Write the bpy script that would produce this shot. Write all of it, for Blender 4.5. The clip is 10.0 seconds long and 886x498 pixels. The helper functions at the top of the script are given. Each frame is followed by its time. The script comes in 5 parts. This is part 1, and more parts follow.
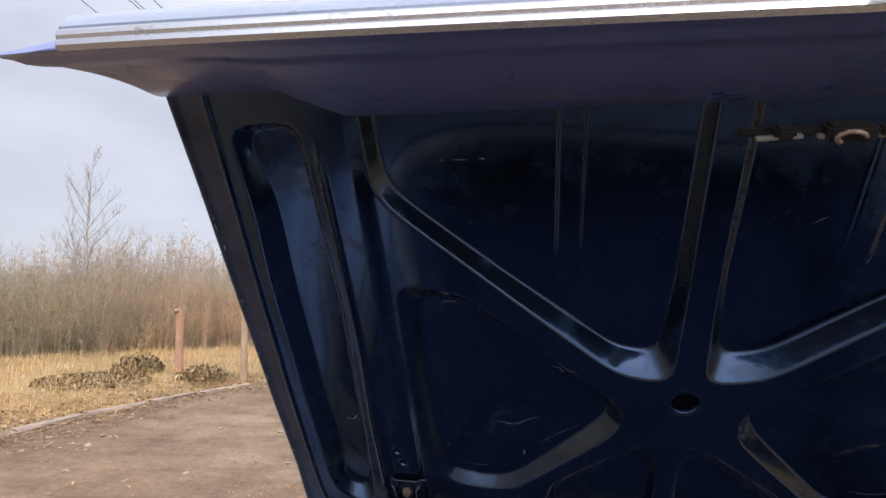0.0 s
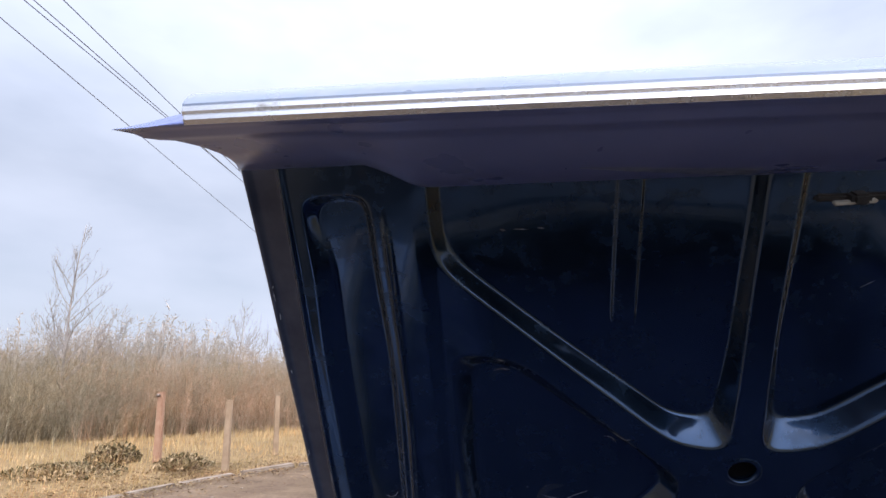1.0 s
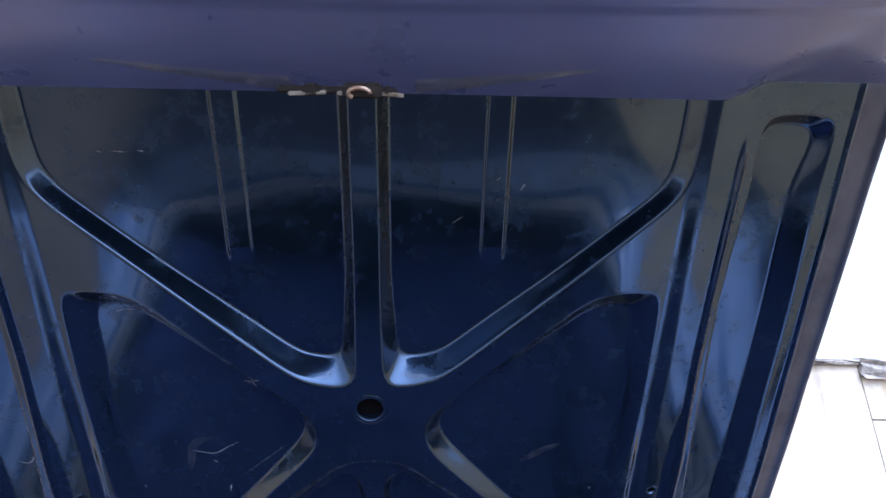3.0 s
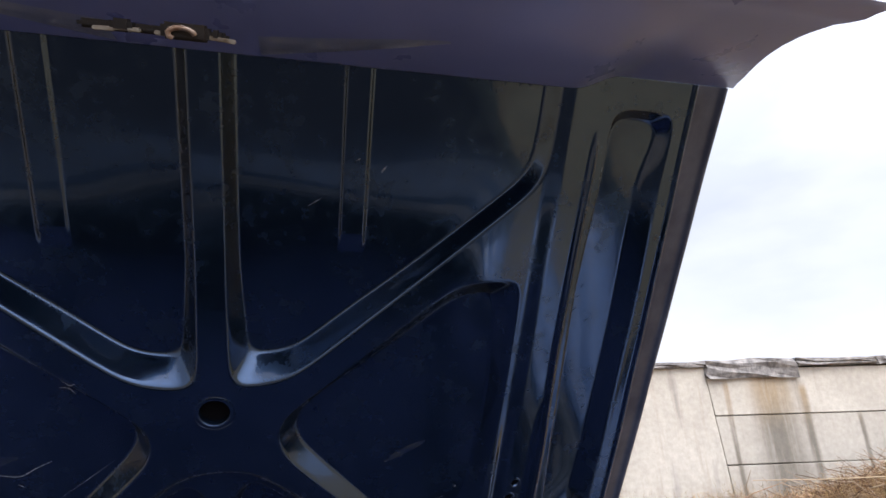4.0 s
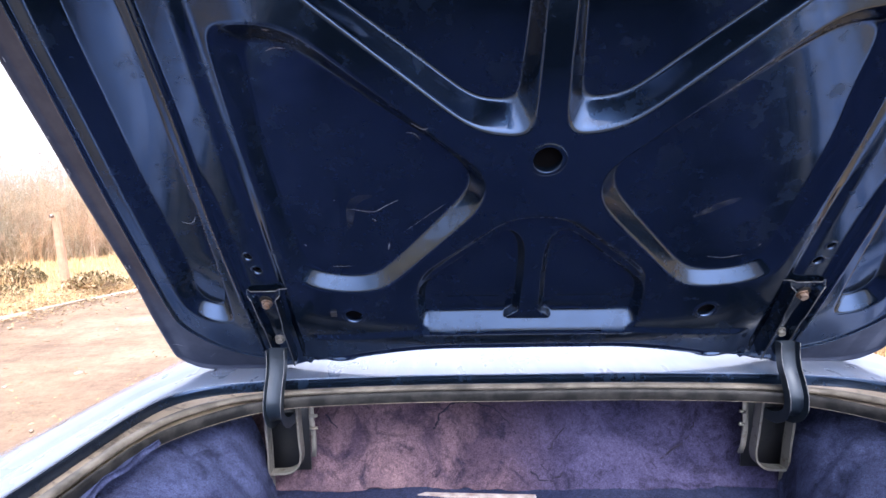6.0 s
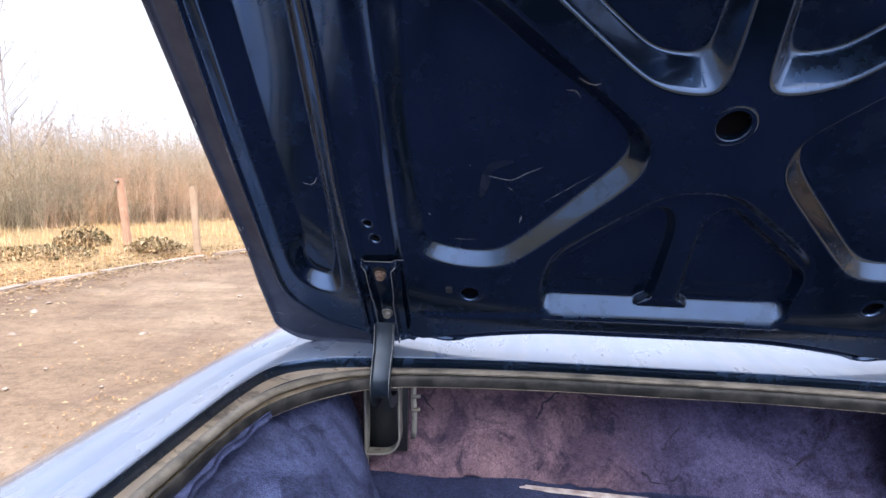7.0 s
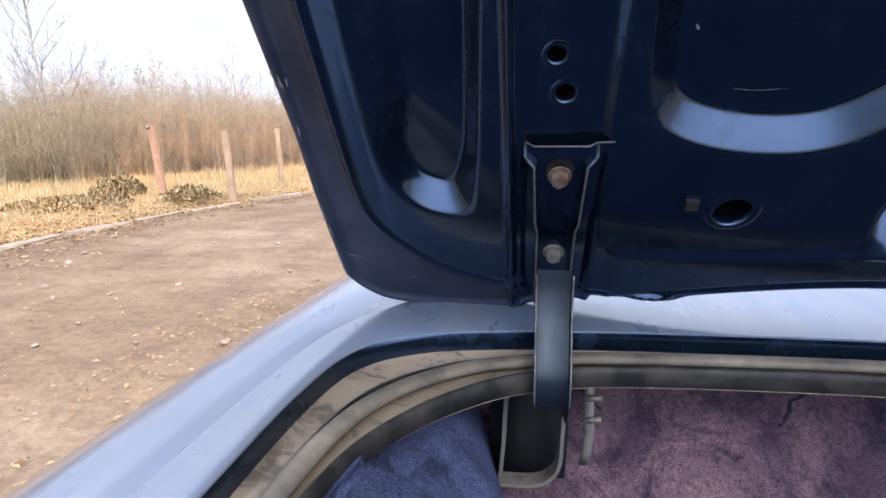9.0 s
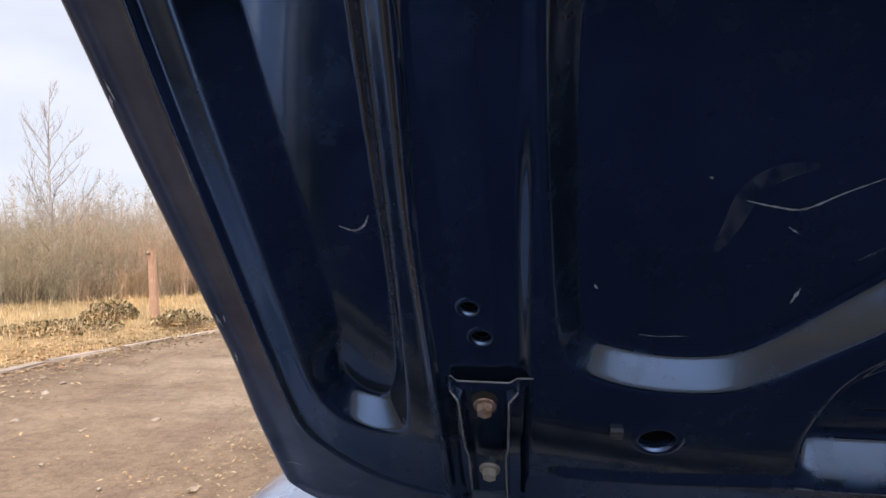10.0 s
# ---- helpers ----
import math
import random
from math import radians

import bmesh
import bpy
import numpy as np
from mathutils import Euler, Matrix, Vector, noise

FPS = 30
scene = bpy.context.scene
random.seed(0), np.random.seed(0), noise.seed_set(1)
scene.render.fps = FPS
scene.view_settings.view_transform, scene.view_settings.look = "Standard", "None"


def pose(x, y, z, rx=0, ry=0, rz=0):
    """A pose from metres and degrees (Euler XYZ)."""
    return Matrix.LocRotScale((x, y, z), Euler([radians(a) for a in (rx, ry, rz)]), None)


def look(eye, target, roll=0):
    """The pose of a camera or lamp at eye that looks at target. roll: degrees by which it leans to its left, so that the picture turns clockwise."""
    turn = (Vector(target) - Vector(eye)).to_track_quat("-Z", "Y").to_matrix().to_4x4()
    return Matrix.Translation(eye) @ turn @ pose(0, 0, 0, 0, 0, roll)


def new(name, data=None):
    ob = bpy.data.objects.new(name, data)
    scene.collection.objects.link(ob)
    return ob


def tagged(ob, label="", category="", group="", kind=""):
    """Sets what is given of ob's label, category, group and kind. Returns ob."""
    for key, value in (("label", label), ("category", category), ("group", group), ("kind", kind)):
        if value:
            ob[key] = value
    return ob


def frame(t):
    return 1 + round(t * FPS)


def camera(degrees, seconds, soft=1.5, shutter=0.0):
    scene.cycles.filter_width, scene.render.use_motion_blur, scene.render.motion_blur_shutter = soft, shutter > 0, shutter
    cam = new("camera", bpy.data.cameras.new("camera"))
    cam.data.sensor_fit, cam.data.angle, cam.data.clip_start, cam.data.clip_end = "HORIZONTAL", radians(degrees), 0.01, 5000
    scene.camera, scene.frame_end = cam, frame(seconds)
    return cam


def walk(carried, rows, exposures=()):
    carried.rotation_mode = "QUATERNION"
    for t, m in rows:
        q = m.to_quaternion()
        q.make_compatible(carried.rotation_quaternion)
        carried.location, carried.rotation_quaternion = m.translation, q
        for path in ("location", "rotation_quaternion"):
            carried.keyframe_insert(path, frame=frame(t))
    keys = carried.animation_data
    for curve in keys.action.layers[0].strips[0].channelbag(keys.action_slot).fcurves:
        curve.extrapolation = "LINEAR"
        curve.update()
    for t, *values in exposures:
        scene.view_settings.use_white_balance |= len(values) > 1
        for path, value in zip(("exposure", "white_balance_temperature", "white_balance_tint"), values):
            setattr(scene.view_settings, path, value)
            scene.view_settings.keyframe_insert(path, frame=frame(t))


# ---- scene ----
cam = camera(78.18, 10.0)

PATH = [
    (0.0, pose(-0.212, -1.072, 1.505, 95.11, -1.47, 10.51)),
    (0.5, pose(-0.309, -1.057, 1.462, 100.77, -1.13, 9.70)),
    (1.0, pose(-0.311, -1.111, 1.481, 103.55, -1.00, 9.08)),
    (1.5, pose(-0.235, -1.150, 1.462, 102.42, -1.26, 8.41)),
    (2.0, pose(-0.144, -1.162, 1.449, 100.62, -0.96, 6.54)),
    (2.5, pose(-0.056, -1.138, 1.386, 100.70, -0.74, 1.92)),
    (3.0, pose(0.070, -1.054, 1.369, 105.37, 0.39, -2.81)),
    (3.2, pose(0.101, -1.046, 1.366, 108.43, 0.98, -4.92)),
    (4.3, pose(0.114, -1.006, 1.306, 104.36, 4.34, -16.41)),
    (4.5, pose(0.100, -1.004, 1.287, 96.20, 4.26, -16.80)),
    (5.0, pose(0.039, -0.993, 1.286, 86.43, 2.26, -14.91)),
    (5.5, pose(-0.016, -0.972, 1.295, 85.96, 1.61, -3.81)),
    (6.0, pose(-0.128, -0.946, 1.304, 84.66, 1.26, 1.51)),
    (6.2, pose(-0.154, -0.932, 1.320, 83.11, 1.20, 2.48)),
    (7.3, pose(-0.330, -0.849, 1.271, 82.65, -1.44, 7.03)),
    (7.5, pose(-0.363, -0.821, 1.268, 81.15, -1.05, 7.52)),
    (8.0, pose(-0.438, -0.636, 1.192, 74.55, -0.38, 8.58)),
    (8.5, pose(-0.485, -0.479, 1.139, 73.44, -0.24, 9.30)),
    (9.0, pose(-0.499, -0.454, 1.163, 77.23, 0.38, 9.32)),
    (9.5, pose(-0.481, -0.460, 1.209, 86.13, 0.17, 9.62)),
    (10.0, pose(-0.439, -0.456, 1.258, 89.93, -0.22, 9.02)),
]

EXPOSURES = [
    (0.0, -0.25, 6950, 11), (0.5, -0.05, 6700, 10), (1.0, -0.2, 6500, 10), (1.5, -0.35, 6200, 10), (2.2, -0.4, 6050, 10), (2.5, 0.1, 5750, 10), (2.7, 0.4, 5750, 10),
    (3.0, 1.05, 5800, 10), (3.5, 0.9, 6200, 10), (4.5, -0.1, 7500, 11), (5.0, 0.35, 7300, 11), (5.5, 1.2, 6800, 14), (6.2, 1.15, 6500, 15),
    (7.3, 0.5, 6600, 11), (9.0, 0.4, 6600, 11), (9.6, 0.2, 6900, 11), (10.0, 0.05, 7100, 11),
]
walk(cam, PATH, EXPOSURES)

# ---- world, sun ----
world = bpy.data.worlds.new("world")
scene.world = world
world.use_nodes = True
wn, wl = world.node_tree.nodes, world.node_tree.links
wn.clear()
sky = wn.new("ShaderNodeTexSky")
sky.sky_type, sky.sun_disc = "NISHITA", False
sky.sun_elevation, sky.sun_rotation = radians(44.5), radians(150.5)
sky.air_density, sky.dust_density, sky.ozone_density = 1.0, 2.0, 1.5
gen = wn.new("ShaderNodeTexCoord")
stretch = wn.new("ShaderNodeMapping")
stretch.inputs["Scale"].default_value = (1.0, 1.0, 2.4)
cloud = wn.new("ShaderNodeTexNoise")
cloud.inputs["Scale"].default_value, cloud.inputs["Detail"].default_value, cloud.inputs["Roughness"].default_value = 2.2, 5.0, 0.5
cover = wn.new("ShaderNodeValToRGB")
cover.color_ramp.elements[0].position, cover.color_ramp.elements[1].position = 0.30, 0.62
cover.color_ramp.elements[0].color, cover.color_ramp.elements[1].color = (0.64, 0.64, 0.64, 1), (0.97, 0.97, 0.97, 1)
white = wn.new("ShaderNodeRGB")
white.outputs[0].default_value = (8.9, 9.7, 12.0, 1)
mixed = wn.new("ShaderNodeMixRGB")
back = wn.new("ShaderNodeBackground")
back.inputs["Strength"].default_value = 0.1
wout = wn.new("ShaderNodeOutputWorld")
wl.new(gen.outputs["Generated"], stretch.inputs["Vector"])
wl.new(stretch.outputs["Vector"], cloud.inputs["Vector"])
wl.new(cloud.outputs["Fac"], cover.inputs["Fac"])
wl.new(cover.outputs["Color"], mixed.inputs["Fac"])
wl.new(sky.outputs["Color"], mixed.inputs["Color1"])
wl.new(white.outputs["Color"], mixed.inputs["Color2"])
# an overcast sky grows brighter towards the zenith
split = wn.new("ShaderNodeSeparateXYZ")
wl.new(gen.outputs["Generated"], split.inputs["Vector"])
rise = wn.new("ShaderNodeMapRange")
rise.inputs["From Min"].default_value, rise.inputs["From Max"].default_value = 0.30, 1.0
rise.inputs["To Min"].default_value, rise.inputs["To Max"].default_value = 1.0, 2.2
wl.new(split.outputs["Z"], rise.inputs["Value"])
grown = wn.new("ShaderNodeVectorMath")
grown.operation = "SCALE"
wl.new(mixed.outputs["Color"], grown.inputs["Vector"])
wl.new(rise.outputs["Result"], grown.inputs["Scale"])
# and round the veiled sun
to_sun = wn.new("ShaderNodeVectorMath")
to_sun.operation = "DOT_PRODUCT"
to_sun.inputs[1].default_value = Vector((3.5, -6.2, 6.6)).normalized()
wl.new(gen.outputs["Generated"], to_sun.inputs[0])
glow = wn.new("ShaderNodeMapRange")
glow.interpolation_type = "SMOOTHSTEP"
glow.inputs["From Min"].default_value, glow.inputs["From Max"].default_value = 0.45, 1.0
glow.inputs["To Min"].default_value, glow.inputs["To Max"].default_value = 1.0, 3.4
wl.new(to_sun.outputs["Value"], glow.inputs["Value"])
veiled = wn.new("ShaderNodeVectorMath")
veiled.operation = "SCALE"
wl.new(grown.outputs["Vector"], veiled.inputs["Vector"])
wl.new(glow.outputs["Result"], veiled.inputs["Scale"])
wl.new(veiled.outputs["Vector"], back.inputs["Color"])
wl.new(back.outputs["Background"], wout.inputs["Surface"])

sun = new("sun", bpy.data.lights.new("sun", "SUN"))
sun.data.energy, sun.data.angle, sun.data.color = 1.0, radians(14), (1.0, 0.95, 0.88)
sun.matrix_world = look((3.5, -6.2, 6.6), (0, 0, 0))


# ---- materials ----
class Mat:
    """A node material with a Principled shader and short-hands for noise-driven colour, gloss and relief."""

    def __init__(self, name, rough=0.5, metal=0.0, coat=0.0, spec=0.5):
        self.m = bpy.data.materials.new(name)
        self.m.use_nodes = True
        self.n, self.l = self.m.node_tree.nodes, self.m.node_tree.links
        self.p = self.n["Principled BSDF"]
        self.p.inputs["Roughness"].default_value = rough
        self.p.inputs["Metallic"].default_value = metal
        self.p.inputs["Coat Weight"].default_value = coat
        self.p.inputs["Coat Roughness"].default_value = 0.05
        self.p.inputs["Specular IOR Level"].default_value = spec
        self.c = self.n.new("ShaderNodeTexCoord")

    def noise(self, scale, detail=4.0, rough=0.55, squash=None, distortion=0.0):
        t = self.n.new("ShaderNodeTexNoise")
        t.inputs["Scale"].default_value, t.inputs["Detail"].default_value = scale, detail
        t.inputs["Roughness"].default_value, t.inputs["Distortion"].default_value = rough, distortion
        if squash:
            mp = self.n.new("ShaderNodeMapping")
            mp.inputs["Scale"].default_value = squash
            self.l.new(self.c.outputs["Object"], mp.inputs["Vector"])
            self.l.new(mp.outputs["Vector"], t.inputs["Vector"])
        else:
            self.l.new(self.c.outputs["Object"], t.inputs["Vector"])
        return t.outputs["Fac"]

    def ramp(self, fac, *stops):
        r = self.n.new("ShaderNodeValToRGB")
        e = r.color_ramp.elements
        while len(e) < len(stops):
            e.new(0.5)
        for k, (pos, col) in zip(e, stops):
            k.position = pos
            k.color = (*col, 1) if isinstance(col, tuple) else (col, col, col, 1)
        self.l.new(fac, r.inputs["Fac"])
        return r.outputs["Color"]

    def mix(self, fac, a, b, kind="MIX"):
        x = self.n.new("ShaderNodeMixRGB")
        x.blend_type = kind
        for key, val in (("Fac", fac), ("Color1", a), ("Color2", b)):
            if isinstance(val, (int, float)):
                x.inputs[key].default_value = val if key == "Fac" else (val, val, val, 1)
            elif isinstance(val, tuple):
                x.inputs[key].default_value = (*val, 1)
            else:
                self.l.new(val, x.inputs[key])
        return x.outputs["Color"]

    def along(self, axis, start, end):
        """0 to 1 between two places on one of the object's axes."""
        q = self.n.new("ShaderNodeSeparateXYZ")
        self.l.new(self.c.outputs["Object"], q.inputs["Vector"])
        r = self.n.new("ShaderNodeMapRange")
        r.interpolation_type = "SMOOTHSTEP"
        r.inputs["From Min"].default_value, r.inputs["From Max"].default_value = start, end
        self.l.new(q.outputs[axis], r.inputs["Value"])
        return r.outputs["Result"]

    def random(self, *stops):
        o = self.n.new("ShaderNodeObjectInfo")
        return self.ramp(o.outputs["Random"], *stops)

    def island(self, *stops):
        g = self.n.new("ShaderNodeNewGeometry")
        return self.ramp(g.outputs["Random Per Island"], *stops)

    def set(self, color=None, rough=None, bump=None, depth=0.002, strength=0.5):
        if color is not None:
            if isinstance(color, tuple):
                self.p.inputs["Base Color"].default_value = (*color, 1)
            else:
                self.l.new(color, self.p.inputs["Base Color"])
        if rough is not None:
            self.l.new(rough, self.p.inputs["Roughness"])
        if bump is not None:
            b = self.n.new("ShaderNodeBump")
            b.inputs["Distance"].default_value, b.inputs["Strength"].default_value = depth, strength
            self.l.new(bump, b.inputs["Height"])
            self.l.new(b.outputs["Normal"], self.p.inputs["Normal"])
        return self.m


def make_lid_paint():
    k = Mat("navy_paint_inside", 0.22, 0.88, 0.27, 0.5)
    dust = k.ramp(k.noise(9, 5, 0.6), (0.35, 0.0), (0.8, 1.0))
    col = k.mix(dust, (0.017, 0.037, 0.077), (0.024, 0.047, 0.090))
    specks = k.ramp(k.noise(260, 2, 0.5), (0.73, 0.0), (0.80, 0.7))
    col = k.mix(specks, col, (0.06, 0.07, 0.09))
    k.p.inputs["Coat Roughness"].default_value = 0.045
    k.p.inputs["Coat IOR"].default_value = 1.65
    film = k.mix(0.5, k.noise(14, 4), k.noise(48, 5, 0.65))
    return k.set(col, k.ramp(film, (0.36, 0.09), (0.50, 0.17), (0.64, 0.40)), k.mix(0.15, k.noise(20, 3), k.noise(75, 3, 0.6)), 0.0009, 0.22)


def make_flange_paint():
    k = Mat("violet_blue_flange_paint", 0.45, 0.2, 0.10, 0.3)
    col = k.mix(k.ramp(k.noise(7, 5, 0.6), (0.3, 0.0), (0.75, 1.0)), (0.115, 0.145, 0.315), (0.150, 0.178, 0.355))
    k.p.inputs["Coat Roughness"].default_value = 0.10
    return k.set(col, k.ramp(k.noise(14, 4), (0.3, 0.25), (0.75, 0.42)), k.noise(22, 3), 0.0008, 0.20)


def make_body_paint():
    k = Mat("silvery_blue_paint_outside", 0.28, 0.1, 0.9)
    k.p.inputs["Coat IOR"].default_value = 1.6
    col = k.mix(k.ramp(k.noise(5, 5), (0.3, 0.0), (0.8, 1.0)), (0.112, 0.150, 0.222), (0.165, 0.210, 0.295))
    dust = k.ramp(k.noise(26, 6, 0.7, (1, 0.12, 1)), (0.38, 0.0), (0.70, 0.65))
    col = k.mix(dust, col, (0.195, 0.195, 0.215))
    k.p.inputs["Coat Roughness"].default_value = 0.14
    return k.set(col, k.ramp(k.noise(11, 4, 0.6, (1, 0.3, 1)), (0.3, 0.18), (0.8, 0.50)))


def make_gutter():
    k = Mat("dirty_gutter_paint", 0.35, 0.2, 0.4)
    dirt = k.ramp(k.noise(5, 4, 0.5), (0.22, 0.0), (0.60, 1.0))
    col = k.mix(dirt, (0.15, 0.135, 0.12), (0.36, 0.285, 0.20))
    smear = k.ramp(k.noise(34, 5, 0.7, (1, 1, 1), 0.8), (0.52, 0.0), (0.64, 0.85))
    col = k.mix(smear, col, (0.085, 0.072, 0.058))
    return k.set(col, k.ramp(k.noise(20, 3), (0.3, 0.36), (0.8, 0.5)), k.noise(120, 3), 0.0004, 0.2)


def make_rubber():
    k = Mat("old_black_rubber", 0.6, 0.0, 0.0, 0.2)
    col = k.mix(k.ramp(k.noise(30, 5), (0.4, 0.0), (0.75, 1.0)), (0.012, 0.012, 0.012), (0.050, 0.047, 0.042))
    return k.set(col, k.ramp(k.noise(40, 3), (0.3, 0.35), (0.8, 0.7)), k.noise(200, 2), 0.0005, 0.3)


def make_steel(name, base, rust, amount, rough=0.4, metal=0.8):
    k = Mat(name, rough, metal)
    f = k.ramp(k.noise(45, 6, 0.65), (amount, 0.0), (amount + 0.18, 1.0))
    col = k.mix(f, base, rust)
    return k.set(col, k.mix(f, rough, 0.85), k.noise(150, 3), 0.0006, 0.4)


def make_carpet(name, low, high, left=None, warm=None, pressed=0.0):
    """Cut-pile carpet with worn blotches; it may fade from one tint to another across the car, and bear pressed marks."""
    k = Mat(name, 0.95, 0.0, 0.0, 0.1)
    col = k.mix(k.ramp(k.noise(9, 4, 0.6, None, 0.6), (0.36, 0.0), (0.60, 1.0)), low, high)
    if left:
        fade = k.mix(0.35, k.along("X", 0.22, -0.18), k.noise(5, 4, 0.6, None, 0.5))
        col = k.mix(k.ramp(fade, (0.22, 0.0), (0.76, 1.0)), col, left)
        # soft sunlight low on the left, weaker at the top, put into the colour
        sun_patch = k.mix(1.0, k.ramp(k.noise(8, 5, 0.7, None, 0.5), (0.38, 0.0), (0.66, 1.0)), k.along("X", 0.12, -0.30), "MULTIPLY")
        sun_patch = k.mix(1.0, sun_patch, k.ramp(k.along("Z", 0.93, 0.80), (0.0, 0.25), (1.0, 1.0)), "MULTIPLY")
        col = k.mix(sun_patch, col, warm)
        stain = k.ramp(k.noise(13, 5, 0.7, (1.0, 1.0, 0.8), 1.2), (0.52, 0.0), (0.66, 0.8))
        col = k.mix(stain, col, tuple(0.42 * q for q in low))
    if pressed:
        mark = k.ramp(k.noise(17, 2, 0.5, (1.0, 0.6, 1.0), 0.9), (0.55, 0.0), (0.62, pressed))
        col = k.mix(mark, col, tuple(0.55 * q for q in low))
    tuft = k.mix(0.35, k.noise(520, 3, 0.75), k.noise(150, 4, 0.7))
    col = k.mix(1.0, col, k.ramp(tuft, (0.36, 0.42), (0.64, 1.75)), "MULTIPLY")
    pile = k.mix(0.35, k.noise(420, 2, 0.7), k.noise(28, 4, 0.6))
    return k.set(col, None, pile, 0.006, 0.9)


def make_soil(name, a, b, c, scale=1.0, depth=0.02, darkened=False):
    k = Mat(name, 0.95, 0.0, 0.0, 0.2)
    col = k.mix(k.ramp(k.noise(1.1 * scale, 6, 0.62), (0.34, 0.0), (0.68, 1.0)), a, b)
    col = k.mix(k.ramp(k.noise(0.45 * scale, 5, 0.6, (1, 1.6, 1)), (0.50, 0.0), (0.68, 0.8)), col, c)
    if darkened:
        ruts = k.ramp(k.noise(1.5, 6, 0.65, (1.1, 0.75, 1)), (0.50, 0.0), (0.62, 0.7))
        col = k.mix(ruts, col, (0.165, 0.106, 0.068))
        # dark ground painted behind the car, unseen, so that the lid reflects it dark
        dark_behind = k.mix(1.0, k.along("Y", 0.1, -1.4), k.along("Y", -4.0, -2.0), "MULTIPLY")
        dark_behind = k.mix(0.5, k.mix(1.0, dark_behind, k.along("X", -2.4, -0.6), "MULTIPLY"), k.noise(1.1, 6, 0.62))
        col = k.mix(k.ramp(dark_behind, (0.42, 0.0), (0.54, 1.0)), col, (0.031, 0.027, 0.025))
    clods = k.ramp(k.noise(17 * scale, 5, 0.7), (0.36, 0.82), (0.60, 1.08))
    pits = k.ramp(k.noise(2.3 * scale, 6, 0.72, (0.65, 1.6, 1), 0.5), (0.48, 1.0), (0.60, 0.84), (0.72, 0.70))
    col = k.mix(1.0, col, pits, "MULTIPLY")
    col = k.mix(1.0, col, clods, "MULTIPLY")
    grit = k.ramp(k.noise(65 * scale, 4, 0.7), (0.28, 0.74), (0.75, 1.20))
    col = k.mix(1.0, col, grit, "MULTIPLY")
    return k.set(col, None, k.mix(0.5, k.noise(9 * scale, 6, 0.65), k.noise(80 * scale, 3, 0.7)), depth, 0.6)


def make_concrete():
    k = Mat("weathered_concrete", 0.9, 0.0, 0.0, 0.25)
    col = k.mix(k.ramp(k.noise(1.2, 5, 0.6), (0.3, 0.0), (0.7, 1.0)), (0.365, 0.335, 0.285), (0.465, 0.430, 0.370))
    streak = k.ramp(k.noise(2.2, 5, 0.6, (3.0, 3.0, 0.25)), (0.54, 0.0), (0.76, 0.8))
    col = k.mix(streak, col, (0.30, 0.255, 0.20))
    dark = k.ramp(k.noise(1.3, 4, 0.6, (2.4, 2.4, 0.3)), (0.62, 0.0), (0.74, 0.7))
    col = k.mix(dark, col, (0.20, 0.19, 0.175))
    # three runs of rust and damp below the broken capping
    run = k.ramp(k.noise(3.0, 4, 0.65, (4.0, 1.0, 0.35)), (0.32, 0.55), (0.52, 1.0))
    darkened = k.mix(k.mix(0.3, k.along("Z", 0.78, 1.42), k.noise(2.5, 4, 0.6)), (0.165, 0.155, 0.135), (0.310, 0.235, 0.150))
    for x, half, top in ((6.15, 0.26, 2.2), (6.58, 0.05, 1.50), (8.95, 0.22, 2.2), (5.55, 0.03, 1.6), (7.30, 0.03, 1.1)):
        band = k.mix(1.0, k.along("X", x - half * 1.7, x - half * 0.3), k.along("X", x + half * 1.7, x + half * 0.3), "MULTIPLY")
        band = k.mix(1.0, band, k.along("Z", top, top - 0.15), "MULTIPLY")
        col = k.mix(k.mix(1.0, band, run, "MULTIPLY"), col, darkened)
    col = k.mix(1.0, col, k.random((0.0, 0.88), (1.0, 1.1)), "MULTIPLY")
    col = k.mix(1.0, col, k.ramp(k.noise(16, 5, 0.65), (0.3, 0.86), (0.7, 1.08)), "MULTIPLY")
    return k.set(col, None, k.mix(0.3, k.noise(9, 5, 0.6), k.noise(60, 3)), 0.010, 0.35)


def make_plain(name, a, b, scale, rough=0.9, depth=0.002, islands=None, metal=0.0):
    k = Mat(name, rough, metal, 0.0, 0.3)
    col = k.mix(k.ramp(k.noise(scale, 5, 0.6), (0.32, 0.0), (0.70, 1.0)), a, b)
    if islands:
        col = k.mix(1.0, col, k.island(*islands), "MULTIPLY")
    return k.set(col, None, k.noise(scale * 4, 4, 0.6), depth, 0.5)


def make_blades(name, *stops):
    k = Mat(name, 0.85, 0.0, 0.0, 0.2)
    k.p.inputs["Subsurface Weight"].default_value = 0.0
    col = k.island(*stops)
    col = k.mix(1.0, col, k.ramp(k.noise(0.7, 3), (0.3, (0.74, 0.80, 0.78)), (0.5, (1.0, 1.0, 1.0)), (0.7, (1.24, 1.12, 0.98))), "MULTIPLY")
    return k.set(col)


def make_rub():
    """Thin dull film, thicker in places, that lets the paint show through."""
    k = Mat("rubbed_paint_film", 0.6)
    k.l.new(k.ramp(k.noise(60, 4, 0.7), (0.42, 0.0), (0.75, 0.38)), k.p.inputs["Alpha"])
    return k.set((0.11, 0.12, 0.14))


